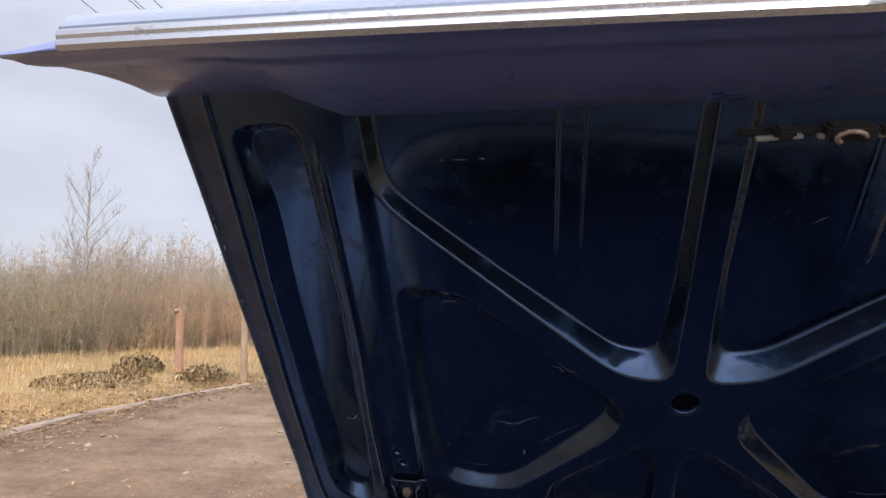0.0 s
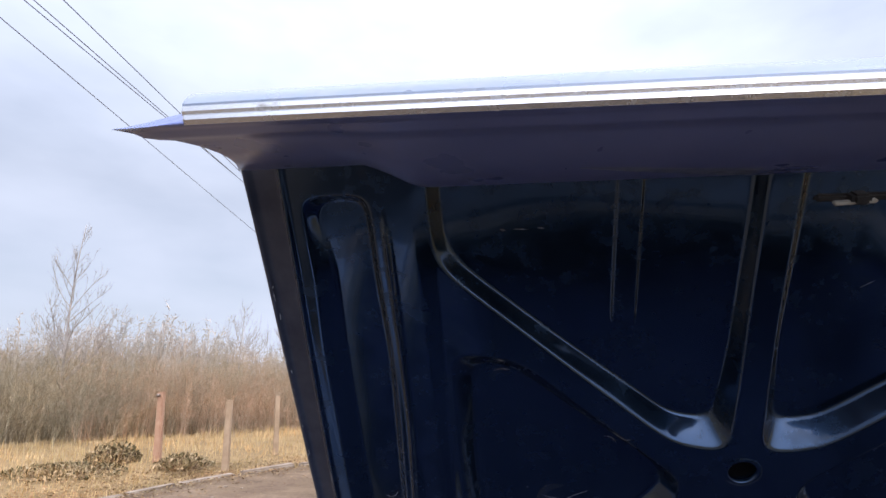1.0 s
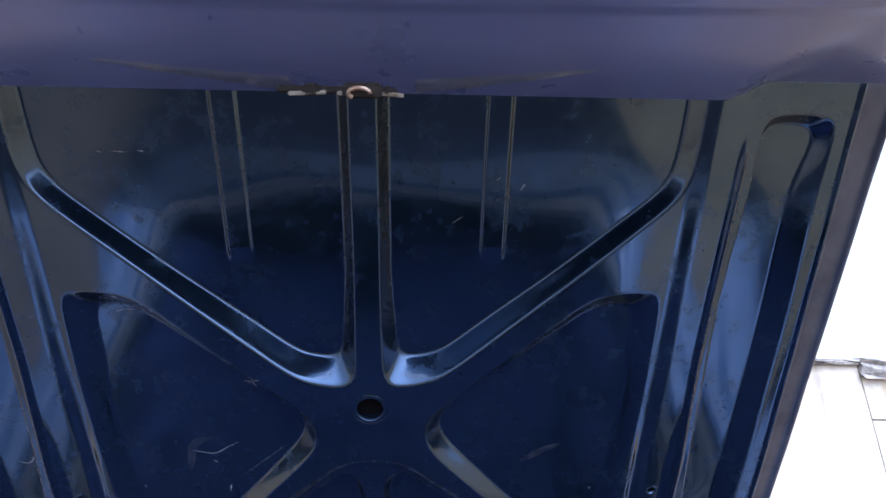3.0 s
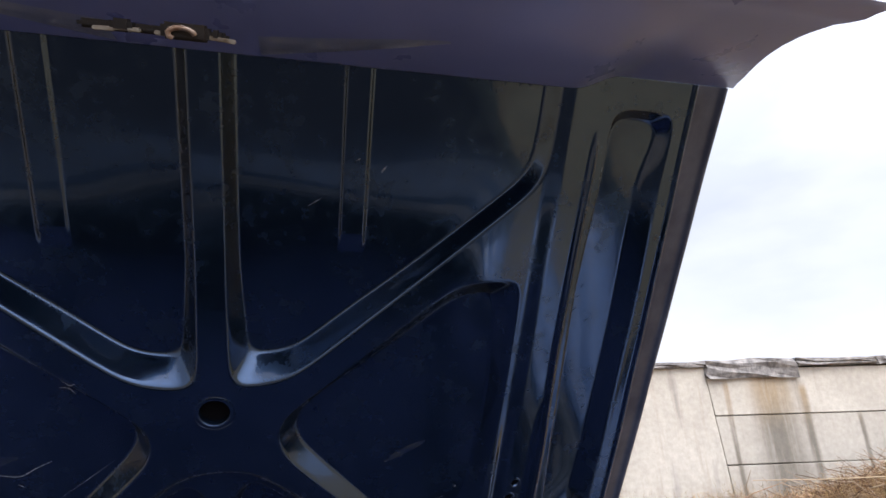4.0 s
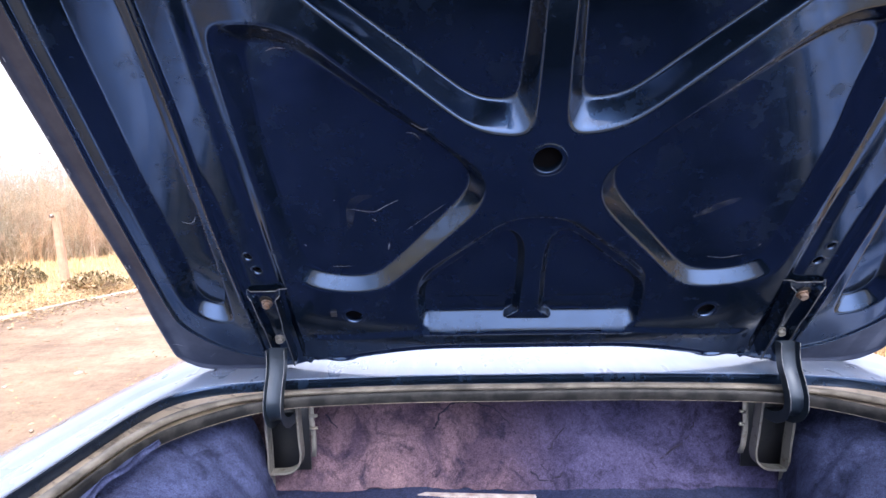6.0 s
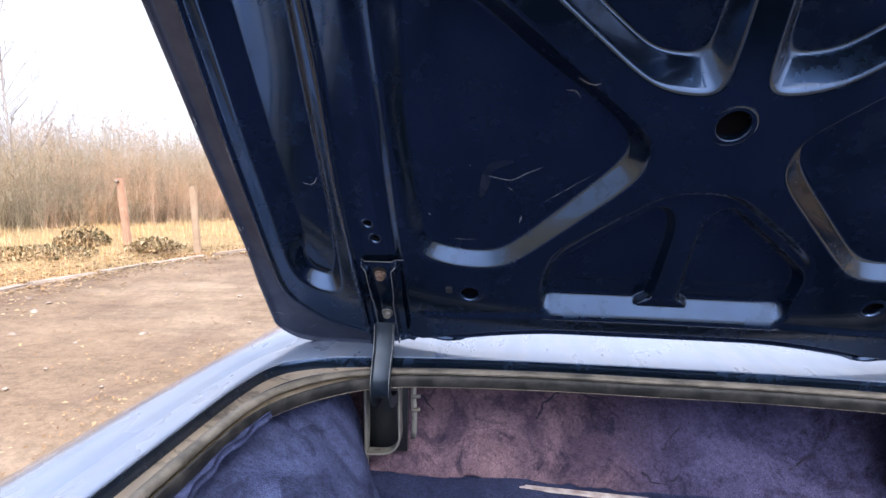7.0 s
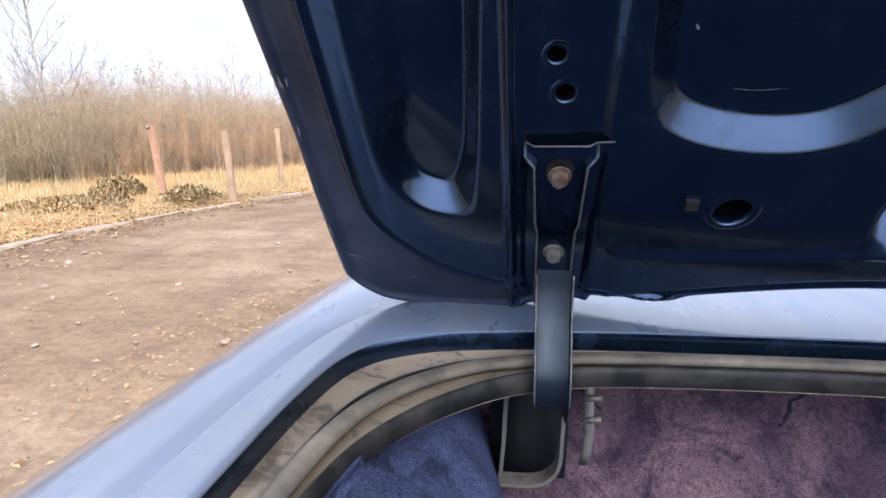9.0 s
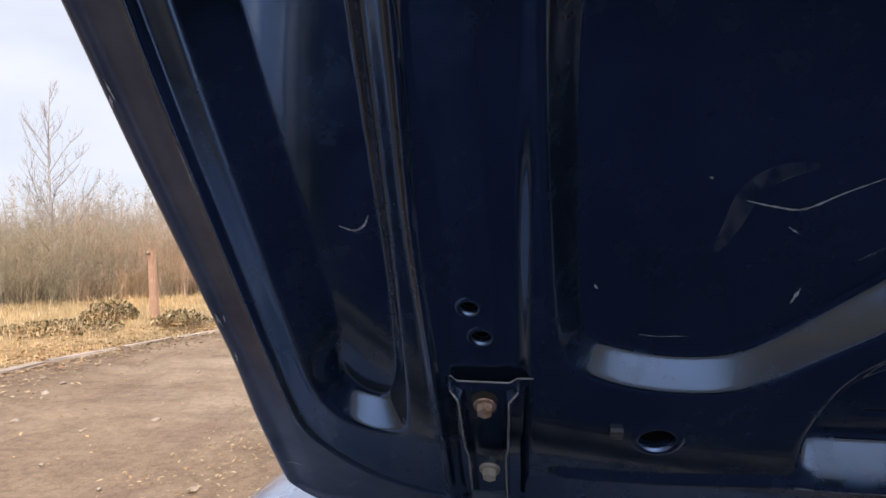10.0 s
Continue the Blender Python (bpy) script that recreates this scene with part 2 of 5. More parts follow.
NAVY = make_lid_paint()
FLANGE = make_flange_paint()
# rim paint greyed by dust and by the road's reflection put into its colour
RIM_GREY = make_plain("dusty_rim_with_reflection", (0.017, 0.024, 0.046), (0.046, 0.054, 0.080), 16, 0.34, 0.0006, metal=0.3)
STIFF = make_steel("pale_stiffener_paint", (0.16, 0.19, 0.27), (0.24, 0.27, 0.33), 0.50, 0.30, 0.3)
PALE_EDGE = make_steel("pale_edge_steel", (0.13, 0.135, 0.14), (0.05, 0.055, 0.07), 0.48, 0.4, 0.5)
PAINT = make_body_paint()
ARM = make_steel("blue_grey_hinge_paint", (0.017, 0.027, 0.040), (0.03, 0.03, 0.03), 0.62, 0.38, 0.4)
GUTTER = make_gutter()
RUBBER = make_rubber()
SEAL = make_plain("dusty_grey_weatherstrip", (0.055, 0.049, 0.040), (0.190, 0.165, 0.130), 22, 0.55, 0.001)
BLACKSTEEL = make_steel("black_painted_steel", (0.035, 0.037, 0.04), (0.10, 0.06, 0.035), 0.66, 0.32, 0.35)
GREYSTEEL = make_steel("grey_worn_steel", (0.22, 0.21, 0.185), (0.11, 0.085, 0.06), 0.54, 0.5, 0.4)
RUSTY = make_steel("rusty_bolt_steel", (0.26, 0.20, 0.16), (0.15, 0.075, 0.04), 0.45, 0.5, 0.6)
CHROME = make_steel("dull_chrome_trim", (0.42, 0.42, 0.43), (0.22, 0.21, 0.19), 0.58, 0.26, 0.9)
CARPET_BLUE = make_carpet("blue_carpet", (0.026, 0.032, 0.071), (0.062, 0.075, 0.148), pressed=0.55)
CARPET_PURPLE = make_carpet("purple_carpet", (0.034, 0.032, 0.070), (0.066, 0.060, 0.118), (0.060, 0.040, 0.060), (0.200, 0.128, 0.142))
MAT_FLOOR = make_carpet("blue_floor_mat", (0.020, 0.026, 0.062), (0.036, 0.044, 0.090))
CREASE = make_plain("crease_shade", (0.012, 0.010, 0.020), (0.03, 0.025, 0.05), 40)
ROAD = make_soil("dirt_road", (0.165, 0.108, 0.065), (0.250, 0.168, 0.104), (0.315, 0.228, 0.150), darkened=True)
EARTH = make_soil("dry_field_earth", (0.27, 0.175, 0.08), (0.37, 0.25, 0.12), (0.19, 0.13, 0.07))
CONCRETE = make_concrete()
CAPSTONE = make_plain("dark_broken_capping", (0.085, 0.08, 0.078), (0.30, 0.28, 0.26), 11, 0.95, 0.02)
KERB = make_plain("worn_kerb_concrete", (0.21, 0.155, 0.11), (0.36, 0.28, 0.21), 7, 0.95, 0.01)
POST = make_plain("rust_red_post", (0.33, 0.175, 0.105), (0.43, 0.260, 0.165), 8, 0.9, 0.004)
POST_PALE = make_plain("pale_weathered_post", (0.27, 0.180, 0.108), (0.38, 0.265, 0.170), 5, 0.9, 0.004)
BARK = make_plain("grey_brown_bark", (0.24, 0.20, 0.17), (0.42, 0.37, 0.33), 9, 0.95, 0.004)
TWIGS = make_blades("thicket_twigs", (0.0, (0.115, 0.085, 0.050)), (0.4, (0.25, 0.195, 0.120)), (0.75, (0.36, 0.285, 0.180)), (1.0, (0.46, 0.385, 0.285)))
TWIGS_RED = make_blades("reddish_twigs", (0.0, (0.30, 0.185, 0.115)), (0.5, (0.43, 0.275, 0.17)), (1.0, (0.48, 0.35, 0.25)))
# pale grey with the haze of distance put into the twig colour
HAZE = make_blades("hazed_grey_twigs", (0.0, (0.33, 0.285, 0.25)), (1.0, (0.52, 0.465, 0.41)))
STRAW = make_blades("dry_straw", (0.0, (0.40, 0.245, 0.10)), (0.5, (0.54, 0.35, 0.16)), (0.9, (0.64, 0.465, 0.255)), (1.0, (0.38, 0.29, 0.11)))
RUSTWEED = make_blades("rust_brown_weeds", (0.0, (0.18, 0.09, 0.045)), (0.5, (0.34, 0.185, 0.085)), (1.0, (0.52, 0.36, 0.18)))
GREENBLADE = make_blades("green_grass_blades", (0.0, (0.10, 0.13, 0.035)), (0.6, (0.19, 0.21, 0.06)), (1.0, (0.34, 0.30, 0.11)))
BRUSH = make_blades("brush_sticks", (0.0, (0.10, 0.055, 0.035)), (0.5, (0.22, 0.13, 0.075)), (0.85, (0.34, 0.22, 0.13)), (1.0, (0.52, 0.41, 0.29)))
LEAVES = make_blades("fallen_leaves", (0.0, (0.14, 0.08, 0.04)), (0.5, (0.27, 0.16, 0.08)), (1.0, (0.40, 0.29, 0.16)))
WEED = make_blades("drying_weed_leaves", (0.0, (0.070, 0.055, 0.024)), (0.45, (0.16, 0.112, 0.050)), (0.8, (0.28, 0.190, 0.100)), (1.0, (0.44, 0.33, 0.20)))
LOGS = make_plain("peeled_log", (0.14, 0.088, 0.055), (0.40, 0.29, 0.185), 5, 0.85, 0.004)
HOLE_SHADE = make_plain("hole_shade", (0.004, 0.004, 0.005), (0.006, 0.006, 0.007), 9, 1.0, 0.0)
HOLE_SHADE.node_tree.nodes["Principled BSDF"].inputs["Specular IOR Level"].default_value = 0.0
LATCH = make_plain("greasy_black_latch", (0.008, 0.008, 0.009), (0.020, 0.017, 0.015), 60, 0.7, 0.0005)
LATCH.node_tree.nodes["Principled BSDF"].inputs["Specular IOR Level"].default_value = 0.15
GLASS = make_plain("dark_window_glass", (0.010, 0.012, 0.013), (0.014, 0.016, 0.018), 2, 0.05, 0.0)
GLASS.node_tree.nodes["Principled BSDF"].inputs["Coat Weight"].default_value = 1.0
GLASS.node_tree.nodes["Principled BSDF"].inputs["Coat IOR"].default_value = 1.9
STICK = make_plain("pale_split_wood", (0.26, 0.19, 0.165), (0.56, 0.50, 0.46), 45, 0.8, 0.003)
WIRE = make_plain("cable_black", (0.10, 0.10, 0.11), (0.14, 0.14, 0.15), 3, 0.6, 0.0)
SCRATCH = make_plain("bare_scratched_paint", (0.07, 0.08, 0.10), (0.22, 0.24, 0.28), 90, 0.6, 0.0)
RUB = make_rub()
CREAM = make_plain("cream_plastic", (0.50, 0.49, 0.38), (0.62, 0.61, 0.50), 20, 0.4, 0.0)


# ---- building helpers ----
def mesh_of(name, verts, faces, mats, smooth=True):
    me = bpy.data.meshes.new(name)
    me.from_pydata([tuple(v) for v in verts], [], [tuple(f) for f in faces])
    for m in mats if isinstance(mats, (list, tuple)) else [mats]:
        me.materials.append(m)
    if smooth:
        me.polygons.foreach_set("use_smooth", [True] * len(me.polygons))
    me.update()
    return me


def part(name, verts, faces, material, parent=None, label="", smooth=True, flat_angle=None):
    me = mesh_of(name, verts, faces, material, smooth)
    if flat_angle is not None:
        me.set_sharp_from_angle(angle=radians(flat_angle))
    ob = new(name, me)
    if parent is not None:
        ob.parent = parent
    if label:
        ob["label"] = label
    return ob


def bm_part(name, bm, material, parent=None, label="", smooth=True, flat_angle=40):
    bmesh.ops.recalc_face_normals(bm, faces=bm.faces)
    me = bpy.data.meshes.new(name)
    bm.to_mesh(me)
    bm.free()
    me.materials.append(material)
    if smooth:
        me.polygons.foreach_set("use_smooth", [True] * len(me.polygons))
        me.set_sharp_from_angle(angle=radians(flat_angle))
    ob = new(name, me)
    if parent is not None:
        ob.parent = parent
    if label:
        ob["label"] = label
    return ob


def grid_faces(n, m, close_n=False, flip=False):
    """Quads of an n x m grid of vertices, stored row by row (n rows of m)."""
    out = []
    for i in range(n if close_n else n - 1):
        for j in range(m - 1):
            a, b = i * m + j, ((i + 1) % n) * m + j
            out.append((a, a + 1, b + 1, b) if flip else (a, b, b + 1, a + 1))
    return out


def smooth_line(points, steps):
    """Catmull-Rom through the points."""
    p = [np.array(q, float) for q in points]
    p = [2 * p[0] - p[1]] + p + [2 * p[-1] - p[-2]]
    out = []
    for i in range(1, len(p) - 2):
        for k in range(steps):
            t = k / steps
            a, b, c, d = p[i - 1], p[i], p[i + 1], p[i + 2]
            out.append(0.5 * (2 * b + (c - a) * t + (2 * a - 5 * b + 4 * c - d) * t * t + (3 * b - a - 3 * c + d) * t ** 3))
    out.append(p[-2])
    return np.array(out)


def tube(points, radius, sides=8, taper=None, caps=True):
    """Verts and faces of a round rod along a line."""
    pts = [Vector(q) for q in points]
    verts, faces = [], []
    for i, q in enumerate(pts):
        d = (pts[min(i + 1, len(pts) - 1)] - pts[max(i - 1, 0)]).normalized()
        side = d.cross(Vector((0, 0, 1)) if abs(d.z) < 0.9 else Vector((1, 0, 0))).normalized()
        up = side.cross(d)
        r = radius if taper is None else radius * (1 + (taper - 1) * i / (len(pts) - 1))
        for k in range(sides):
            a = 2 * math.pi * k / sides
            verts.append(q + side * (r * math.cos(a)) + up * (r * math.sin(a)))
    for i in range(len(pts) - 1):
        for k in range(sides):
            a, b = i * sides + k, i * sides + (k + 1) % sides
            faces.append((a, b, b + sides, a + sides))
    if caps:
        faces.append(tuple(range(sides))[::-1])
        faces.append(tuple(range((len(pts) - 1) * sides, len(pts) * sides)))
    return verts, faces


def merge(*pieces):
    verts, faces = [], []
    for v, f in pieces:
        o = len(verts)
        verts += list(v)
        faces += [tuple(i + o for i in q) for q in f]
    return verts, faces


def ribbon(path, across, width, thick):
    """A flat bar along a path: across is the bar's width direction, thickness is perpendicular to both."""
    pts = [Vector(q) for q in path]
    ax = Vector(across).normalized()
    verts = []
    for i, q in enumerate(pts):
        d = (pts[min(i + 1, len(pts) - 1)] - pts[max(i - 1, 0)]).normalized()
        nrm = d.cross(ax).normalized()
        for s, t in ((-0.5, -0.5), (0.5, -0.5), (0.5, 0.5), (-0.5, 0.5)):
            verts.append(q + ax * (s * width) + nrm * (t * thick))
    faces = []
    for i in range(len(pts) - 1):
        for k in range(4):
            a, b = i * 4 + k, i * 4 + (k + 1) % 4
            faces.append((a, b, b + 4, a + 4))
    faces += [(3, 2, 1, 0), tuple(range(len(verts) - 4, len(verts)))]
    return verts, faces


def box(cx, cy, cz, sx, sy, sz, bevel=0.0, segments=2):
    bm = bmesh.new()
    bmesh.ops.create_cube(bm, size=1.0, matrix=Matrix.Translation((cx, cy, cz)) @ Matrix.Diagonal((sx, sy, sz, 1)))
    if bevel:
        bmesh.ops.bevel(bm, geom=list(bm.edges), offset=bevel, segments=segments, affect="EDGES")
    return bm


def step(t):
    t = np.clip(t, 0.0, 1.0)
    return t * t * (3 - 2 * t)


def empty(name, at=(0, 0, 0)):
    ob = new(name)
    ob.empty_display_size = 0.2
    ob.location = at
    return ob


# ---- the car: boot lid ----
car = tagged(empty("car"), "silvery blue saloon car, dark blue boot lid open", "car")

LID_O = Vector((0, 0.0557, 1.0883))
LID_V = Vector((0, -0.6075, 0.7944)).normalized()
LID_W = Vector((0, -LID_V.z, LID_V.y))
LID_HALF, LID_TOP = 0.712, 0.845


def lid(u, v, w):
    """A place on the lid: u across, v up along it, w out of its inner face."""
    return LID_O + Vector((u, 0, 0)) + LID_V * v + LID_W * w


def lid_array(u, v, w):
    o, a, b = np.array(LID_O), np.array(LID_V), np.array(LID_W)
    return o + np.stack([u, 0 * u, 0 * u], -1) + v[..., None] * a + w[..., None] * b


def inside(u, v, poly, radius):
    """Signed distance (negative inside) to a convex shape whose corners are rounded softly."""
    q = np.array(poly, float)
    n = len(q)
    area = sum(q[i][0] * q[(i + 1) % n][1] - q[(i + 1) % n][0] * q[i][1] for i in range(n))
    if area < 0:
        q = q[::-1]
    k = radius * 0.34
    total = np.zeros(np.shape(u))
    for i in range(n):
        a, b = q[i], q[(i + 1) % n]
        d = (b - a) / np.linalg.norm(b - a)
        total = total + np.exp(np.clip(((u - a[0]) * d[1] - (v - a[1]) * d[0]) / k, -60, 60))
    return k * np.log(total)


def edge_dip(u):
    """How far the rear edge bows in towards its middle."""
    return 0.010 * np.clip(1 - np.abs(u) / 0.63, 0, 1) ** 1.3


def lid_bottom(u):
    a = np.abs(u)
    base = -0.110 - 0.064 * step((a - 0.15) / 0.43)
    r = 0.095
    over = np.clip(a - (LID_HALF - r), 0, r * 0.9999)
    return base + r - np.sqrt(r * r - over * over)


UPPER = [(0.017, 0.382), (0.017, 0.90), (0.450, 0.90), (0.450, 0.694), (0.092, 0.382)]
TRIANGLE = [(0.436, 0.548), (0.336, 0.548), (0.078, 0.322), (0.078, 0.268), (0.262, 0.060), (0.350, 0.056), (0.420, 0.088), (0.442, 0.290)]
SIDE = [(0.517, 0.806), (0.634, 0.806), (0.642, 0.600), (0.646, 0.300), (0.643, 0.052), (0.628, 0.010), (0.602, -0.012), (0.550, -0.017), (0.541, 0.008), (0.530, 0.220), (0.514, 0.450), (0.512, 0.600)]
ARCH = [(-0.048, 0.240), (0.048, 0.240), (0.206, 0.102), (0.216, 0.060), (0.216, -0.030), (-0.216, -0.030), (-0.216, 0.060), (-0.206, 0.102)]
POCKET = [(0.016, -0.040), (0.008, 0.070), (0.010, 0.168), (0.030, 0.203), (0.060, 0.212), (0.172, 0.106), (0.204, 0.078), (0.206, -0.040)]
RIM = [(-0.5, 0.95), (0.666, 0.95), (0.668, 0.280), (0.674, 0.120), (0.672, 0.008), (0.652, -0.036), (0.600, -0.090), (0.540, -0.118), (0.440, -0.135), (-0.5, -0.135)]


def slope(t):
    """A straight ramp from 0 to 1 with short rounded ends."""
    t = np.clip(t, 0.0, 1.0)
    r = 0.20
    low, high = t * t / (2 * r * (1 - r)), 1 - (1 - t) ** 2 / (2 * r * (1 - r))
    return np.where(t < r, low, np.where(t > 1 - r, high, (t - r / 2) / (1 - r)))


def lid_relief(u, v):
    """How far the pressed inner panel stands out at each place."""
    a = np.abs(u)
    w = 0.016 * np.exp(-((v - 0.36) / 0.20) ** 2) * step((0.46 - a) / 0.1)
    w = w + 0.004 * step((a - 0.44) / 0.03)
    side_wall = 0.016 + 0.022 * step((a - 0.575) / 0.03) * step((v - 0.02) / 0.10) * step((0.79 - v) / 0.12) + 0.009 * step((0.07 - v) / 0.07)
    for poly, r, floor, wall in (
        (UPPER, 0.040, -0.023, 0.020 - 0.004 * step((0.05 - a) / 0.03) * step((v - 0.45) / 0.05) + 0.005 * step((0.58 - v) / 0.12) + 0.014 * np.exp(-((a - 0.070) ** 2 + (v - 0.392) ** 2) / 0.036 ** 2)),
        (TRIANGLE, 0.036, -0.022, 0.027 + 0.007 * step((v - 0.34) / 0.1)),
        (SIDE, 0.020 + 0.016 * step((v - 0.50) / 0.20), -0.016 + 0.12 * (a - 0.585) * step((v - 0.04) / 0.12) + (0.10 * (a - 0.585) * step((v - 0.04) / 0.12) - 0.008) * step((0.32 - v) / 0.20), side_wall),
    ):
        s = slope(-inside(a, v, poly, r) / wall)
        w = w * (1 - s) + floor * s
    # arched recess low in the middle, with two pockets that run out in one long sloping strip
    s = step(-inside(u, v, ARCH, 0.03) / 0.016)
    w = w * (1 - s) - 0.005 * s
    s = slope(-inside(a, v, POCKET, 0.024) / 0.014)
    w = w * (1 - s) - 0.025 * s
    ramp = -0.025 + 0.031 * slope((-0.012 - v) / 0.036)
    s = step((-0.008 - v) / 0.006) * slope((0.207 - a) / 0.024) * step((v + 0.058) / 0.008)
    w = w * (1 - s) + ramp * s
    post = step((0.012 + 0.032 * step((0.012 - v) / 0.032) - a) / 0.005) * step((v + 0.026) / 0.005) * step((0.09 - v) / 0.03)
    w = w * (1 - post) - 0.004 * post
    # a fine crease across each pocket
    w = w - 0.0012 * np.exp(-((v - 0.018) / 0.0022) ** 2) * step((a - 0.050) / 0.006) * step((0.156 - a) / 0.006)
    # narrow ledge below the strip
    ledge = -0.042 - 0.012 * step((a - 0.16) / 0.20)
    w = w + 0.005 * slope((ledge - v) / 0.013) * step((0.43 - a) / 0.03)
    # two narrow beads in the upper pockets
    s = step((0.0185 - np.abs(a - 0.180)) / 0.004) * step((v - 0.575) / 0.03)
    w = w + 0.005 * s * step(-inside(a, v, UPPER, 0.03) / 0.02)
    # folded seam beside the hinge channel, and the channel
    w = w + 0.0075 * np.exp(-((a - 0.5190 + 0.0105 * step((v - 0.20) / 0.25)) / 0.0034) ** 2) * step((0.78 - v) / 0.06)
    w = w - 0.006 * step((0.038 - np.abs(a - 0.474)) / 0.014) * step((0.36 - v) / 0.18)
    # rim crease along the side and round the corner
    rim = inside(a, v, RIM, 0.020)
    w = w + 0.10 * np.clip(a - 0.642, 0, 0.03) * step((0.7 - v) / 0.3)
    w = w - 0.12 * np.clip(rim, 0, 0.05) * step(v / 0.1)
    w = w - 0.006 * step(rim / 0.010) + 0.0042 * np.exp(-((rim + 0.001) / 0.0030) ** 2)
    # lower flange
    fl = (lid_bottom(u) + 0.024 - v) * step((0.44 - a) / 0.02)
    w = w - 0.007 * step(fl / 0.006)
    # rolled hem
    edge = np.minimum(LID_HALF - a, v - lid_bottom(u))
    w = w + 0.005 * np.exp(-((edge - 0.010) / 0.006) ** 2) - 0.016 * step((0.006 - edge) / 0.006)
    # the sheet is not quite even
    w = w + 0.0011 * np.sin(13 * u + 2.2 * np.sin(9 * v)) * np.sin(11 * v + 1.3)
    return w


HOLES = [(0.0, 0.347, 0.0210), (-0.326, 0.0, 0.0165), (0.326, 0.0, 0.0165), (-0.485, 0.154, 0.0075), (0.485, 0.154, 0.0075), (-0.477, 0.122, 0.0085), (0.477, 0.122, 0.0085)]


def build_lid():
    nv, nu = 520, 700
    t = np.linspace(0, 1, nv)[:, None]
    s = np.linspace(-1, 1, nu)[None, :]
    u = LID_HALF * s + 0 * t
    low = lid_bottom(u)
    v = low + t * (LID_TOP - low)
    w = lid_relief(u, v)
    verts = lid_array(u, v, w).reshape(-1, 3)
    uc, vc = u.reshape(-1), v.reshape(-1)
    quads = np.array(grid_faces(nv, nu, flip=True))
    cu, cv = uc[quads].mean(1), vc[quads].mean(1)
    keep = np.ones(len(quads), bool)
    for x, y, r in HOLES:
        keep &= (cu - x) ** 2 + (cv - y) ** 2 >= r * r
    faces = quads[keep].tolist()
    panel = part("trunk_lid", verts, faces, [NAVY, RIM_GREY], car, "open boot lid, glossy dark blue pressed steel inner face")
    fu, fv = np.abs(cu[keep]), cv[keep]
    corner = (inside(fu, fv, RIM, 0.020) > 0.004) & (fu > 0.52)
    panel.data.polygons.foreach_set("material_index", corner.astype(np.int32))

    # outer skin, behind the inner panel, closed along the edges
    nv, nu = 40, 90
    t = np.linspace(0, 1, nv)[:, None]
    s = np.linspace(-1, 1, nu)[None, :]
    u = LID_HALF * s + 0 * t
    low = lid_bottom(u)
    v = low + t * (0.930 - low)
    round_off = 0.035 * (1 - np.clip(np.minimum(1 - np.abs(s), t * 1.0) / 0.06, 0, 1)) ** 2
    w = -0.050 - 0.030 * (1 - (2 * t - 1) ** 2) * (1 - s * s) + round_off
    part("outer_skin", lid_array(u, v, w).reshape(-1, 3), grid_faces(nv, nu), PAINT, panel, "blue painted outer skin")

    # rear flange: the face that hangs down behind when the lid is shut
    nu, ns = 160, 26
    u0 = np.linspace(-1, 1, nu)[:, None]
    q = np.linspace(0, 1, ns)[None, :]
    half = np.interp(q, [0, 0.1, 0.2, 0.3, 0.4, 0.5, 0.6, 0.7, 0.8, 0.88, 0.95, 1.0], [0.702, 0.688, 0.676, 0.664, 0.654, 0.647, 0.646, 0.652, 0.670, 0.690, 0.700, 0.706])
    u = u0 * half
    mid = step((0.53 - np.abs(u)) / 0.10)
    v_start = 0.846 - 0.020 * mid
    w_start = 0.010 + 0.045 * mid
    v = v_start + (0.944 - edge_dip(u) - v_start) * q
    w = w_start + (0.212 - w_start) * q
    bulge = 0.010 * np.sin(math.pi * np.clip(q / 0.85, 0, 1)) + 0.004 * np.exp(-((q - 0.86) / 0.04) ** 2)
    v = v - bulge * 0.8
    w = w + bulge * 0.5
    inner = lid_array(u, v, w)
    # roll over the outer edge and go back along the outside
    qb = np.linspace(0, 1, 14)[None, :]
    vb = np.interp(qb, [0, 0.12, 0.3, 0.6, 1.0], [0.9455, 0.9475, 0.9510, 0.9500, 0.930]) + 0 * u0
    vb = np.minimum(vb, 0.944 + (vb - 0.944) * step((0.955 - np.abs(u0)) / 0.05))
    wb = np.interp(qb, [0, 0.12, 0.3, 0.6, 1.0], [0.213, 0.205, 0.175, 0.120, -0.02]) + 0 * u0
    hb = np.interp(qb, [0, 0.2, 1.0], [0.705, 0.690, 0.660])
    outer = lid_array(u0 * hb, vb - edge_dip(u0 * hb), wb)
    verts = np.concatenate([inner, outer], 1)
    m = verts.shape[1]
    part("flange", verts.reshape(-1, 3), grid_faces(nu, m), FLANGE, panel, "dark violet-blue rear face of the lid")

    # underside of the boxed middle of the flange
    us = np.linspace(-0.53, 0.53, 60)[:, None]
    qs = np.linspace(0, 1, 6)[None, :]
    mids = step((0.53 - np.abs(us)) / 0.10)
    ve = 0.846 - 0.020 * mids
    we = 0.010 + 0.045 * mids
    part("box_section", lid_array(us + 0 * qs, ve - 0.004 * (1 - qs), -0.03 + (we + 0.03) * qs).reshape(-1, 3), grid_faces(60, 6), NAVY, panel)

    # trim along the outer edge: two bright strips and a painted band
    def strip(prof, x_end, slant, material, label):
        verts = []
        stations = [x_end * (i / 12 - 1) for i in range(25)]
        for x in stations:
            for pv, pw in prof:
                verts.append(lid(x + x / x_end * slant * (0.213 - pw), pv - float(edge_dip(x)), pw))
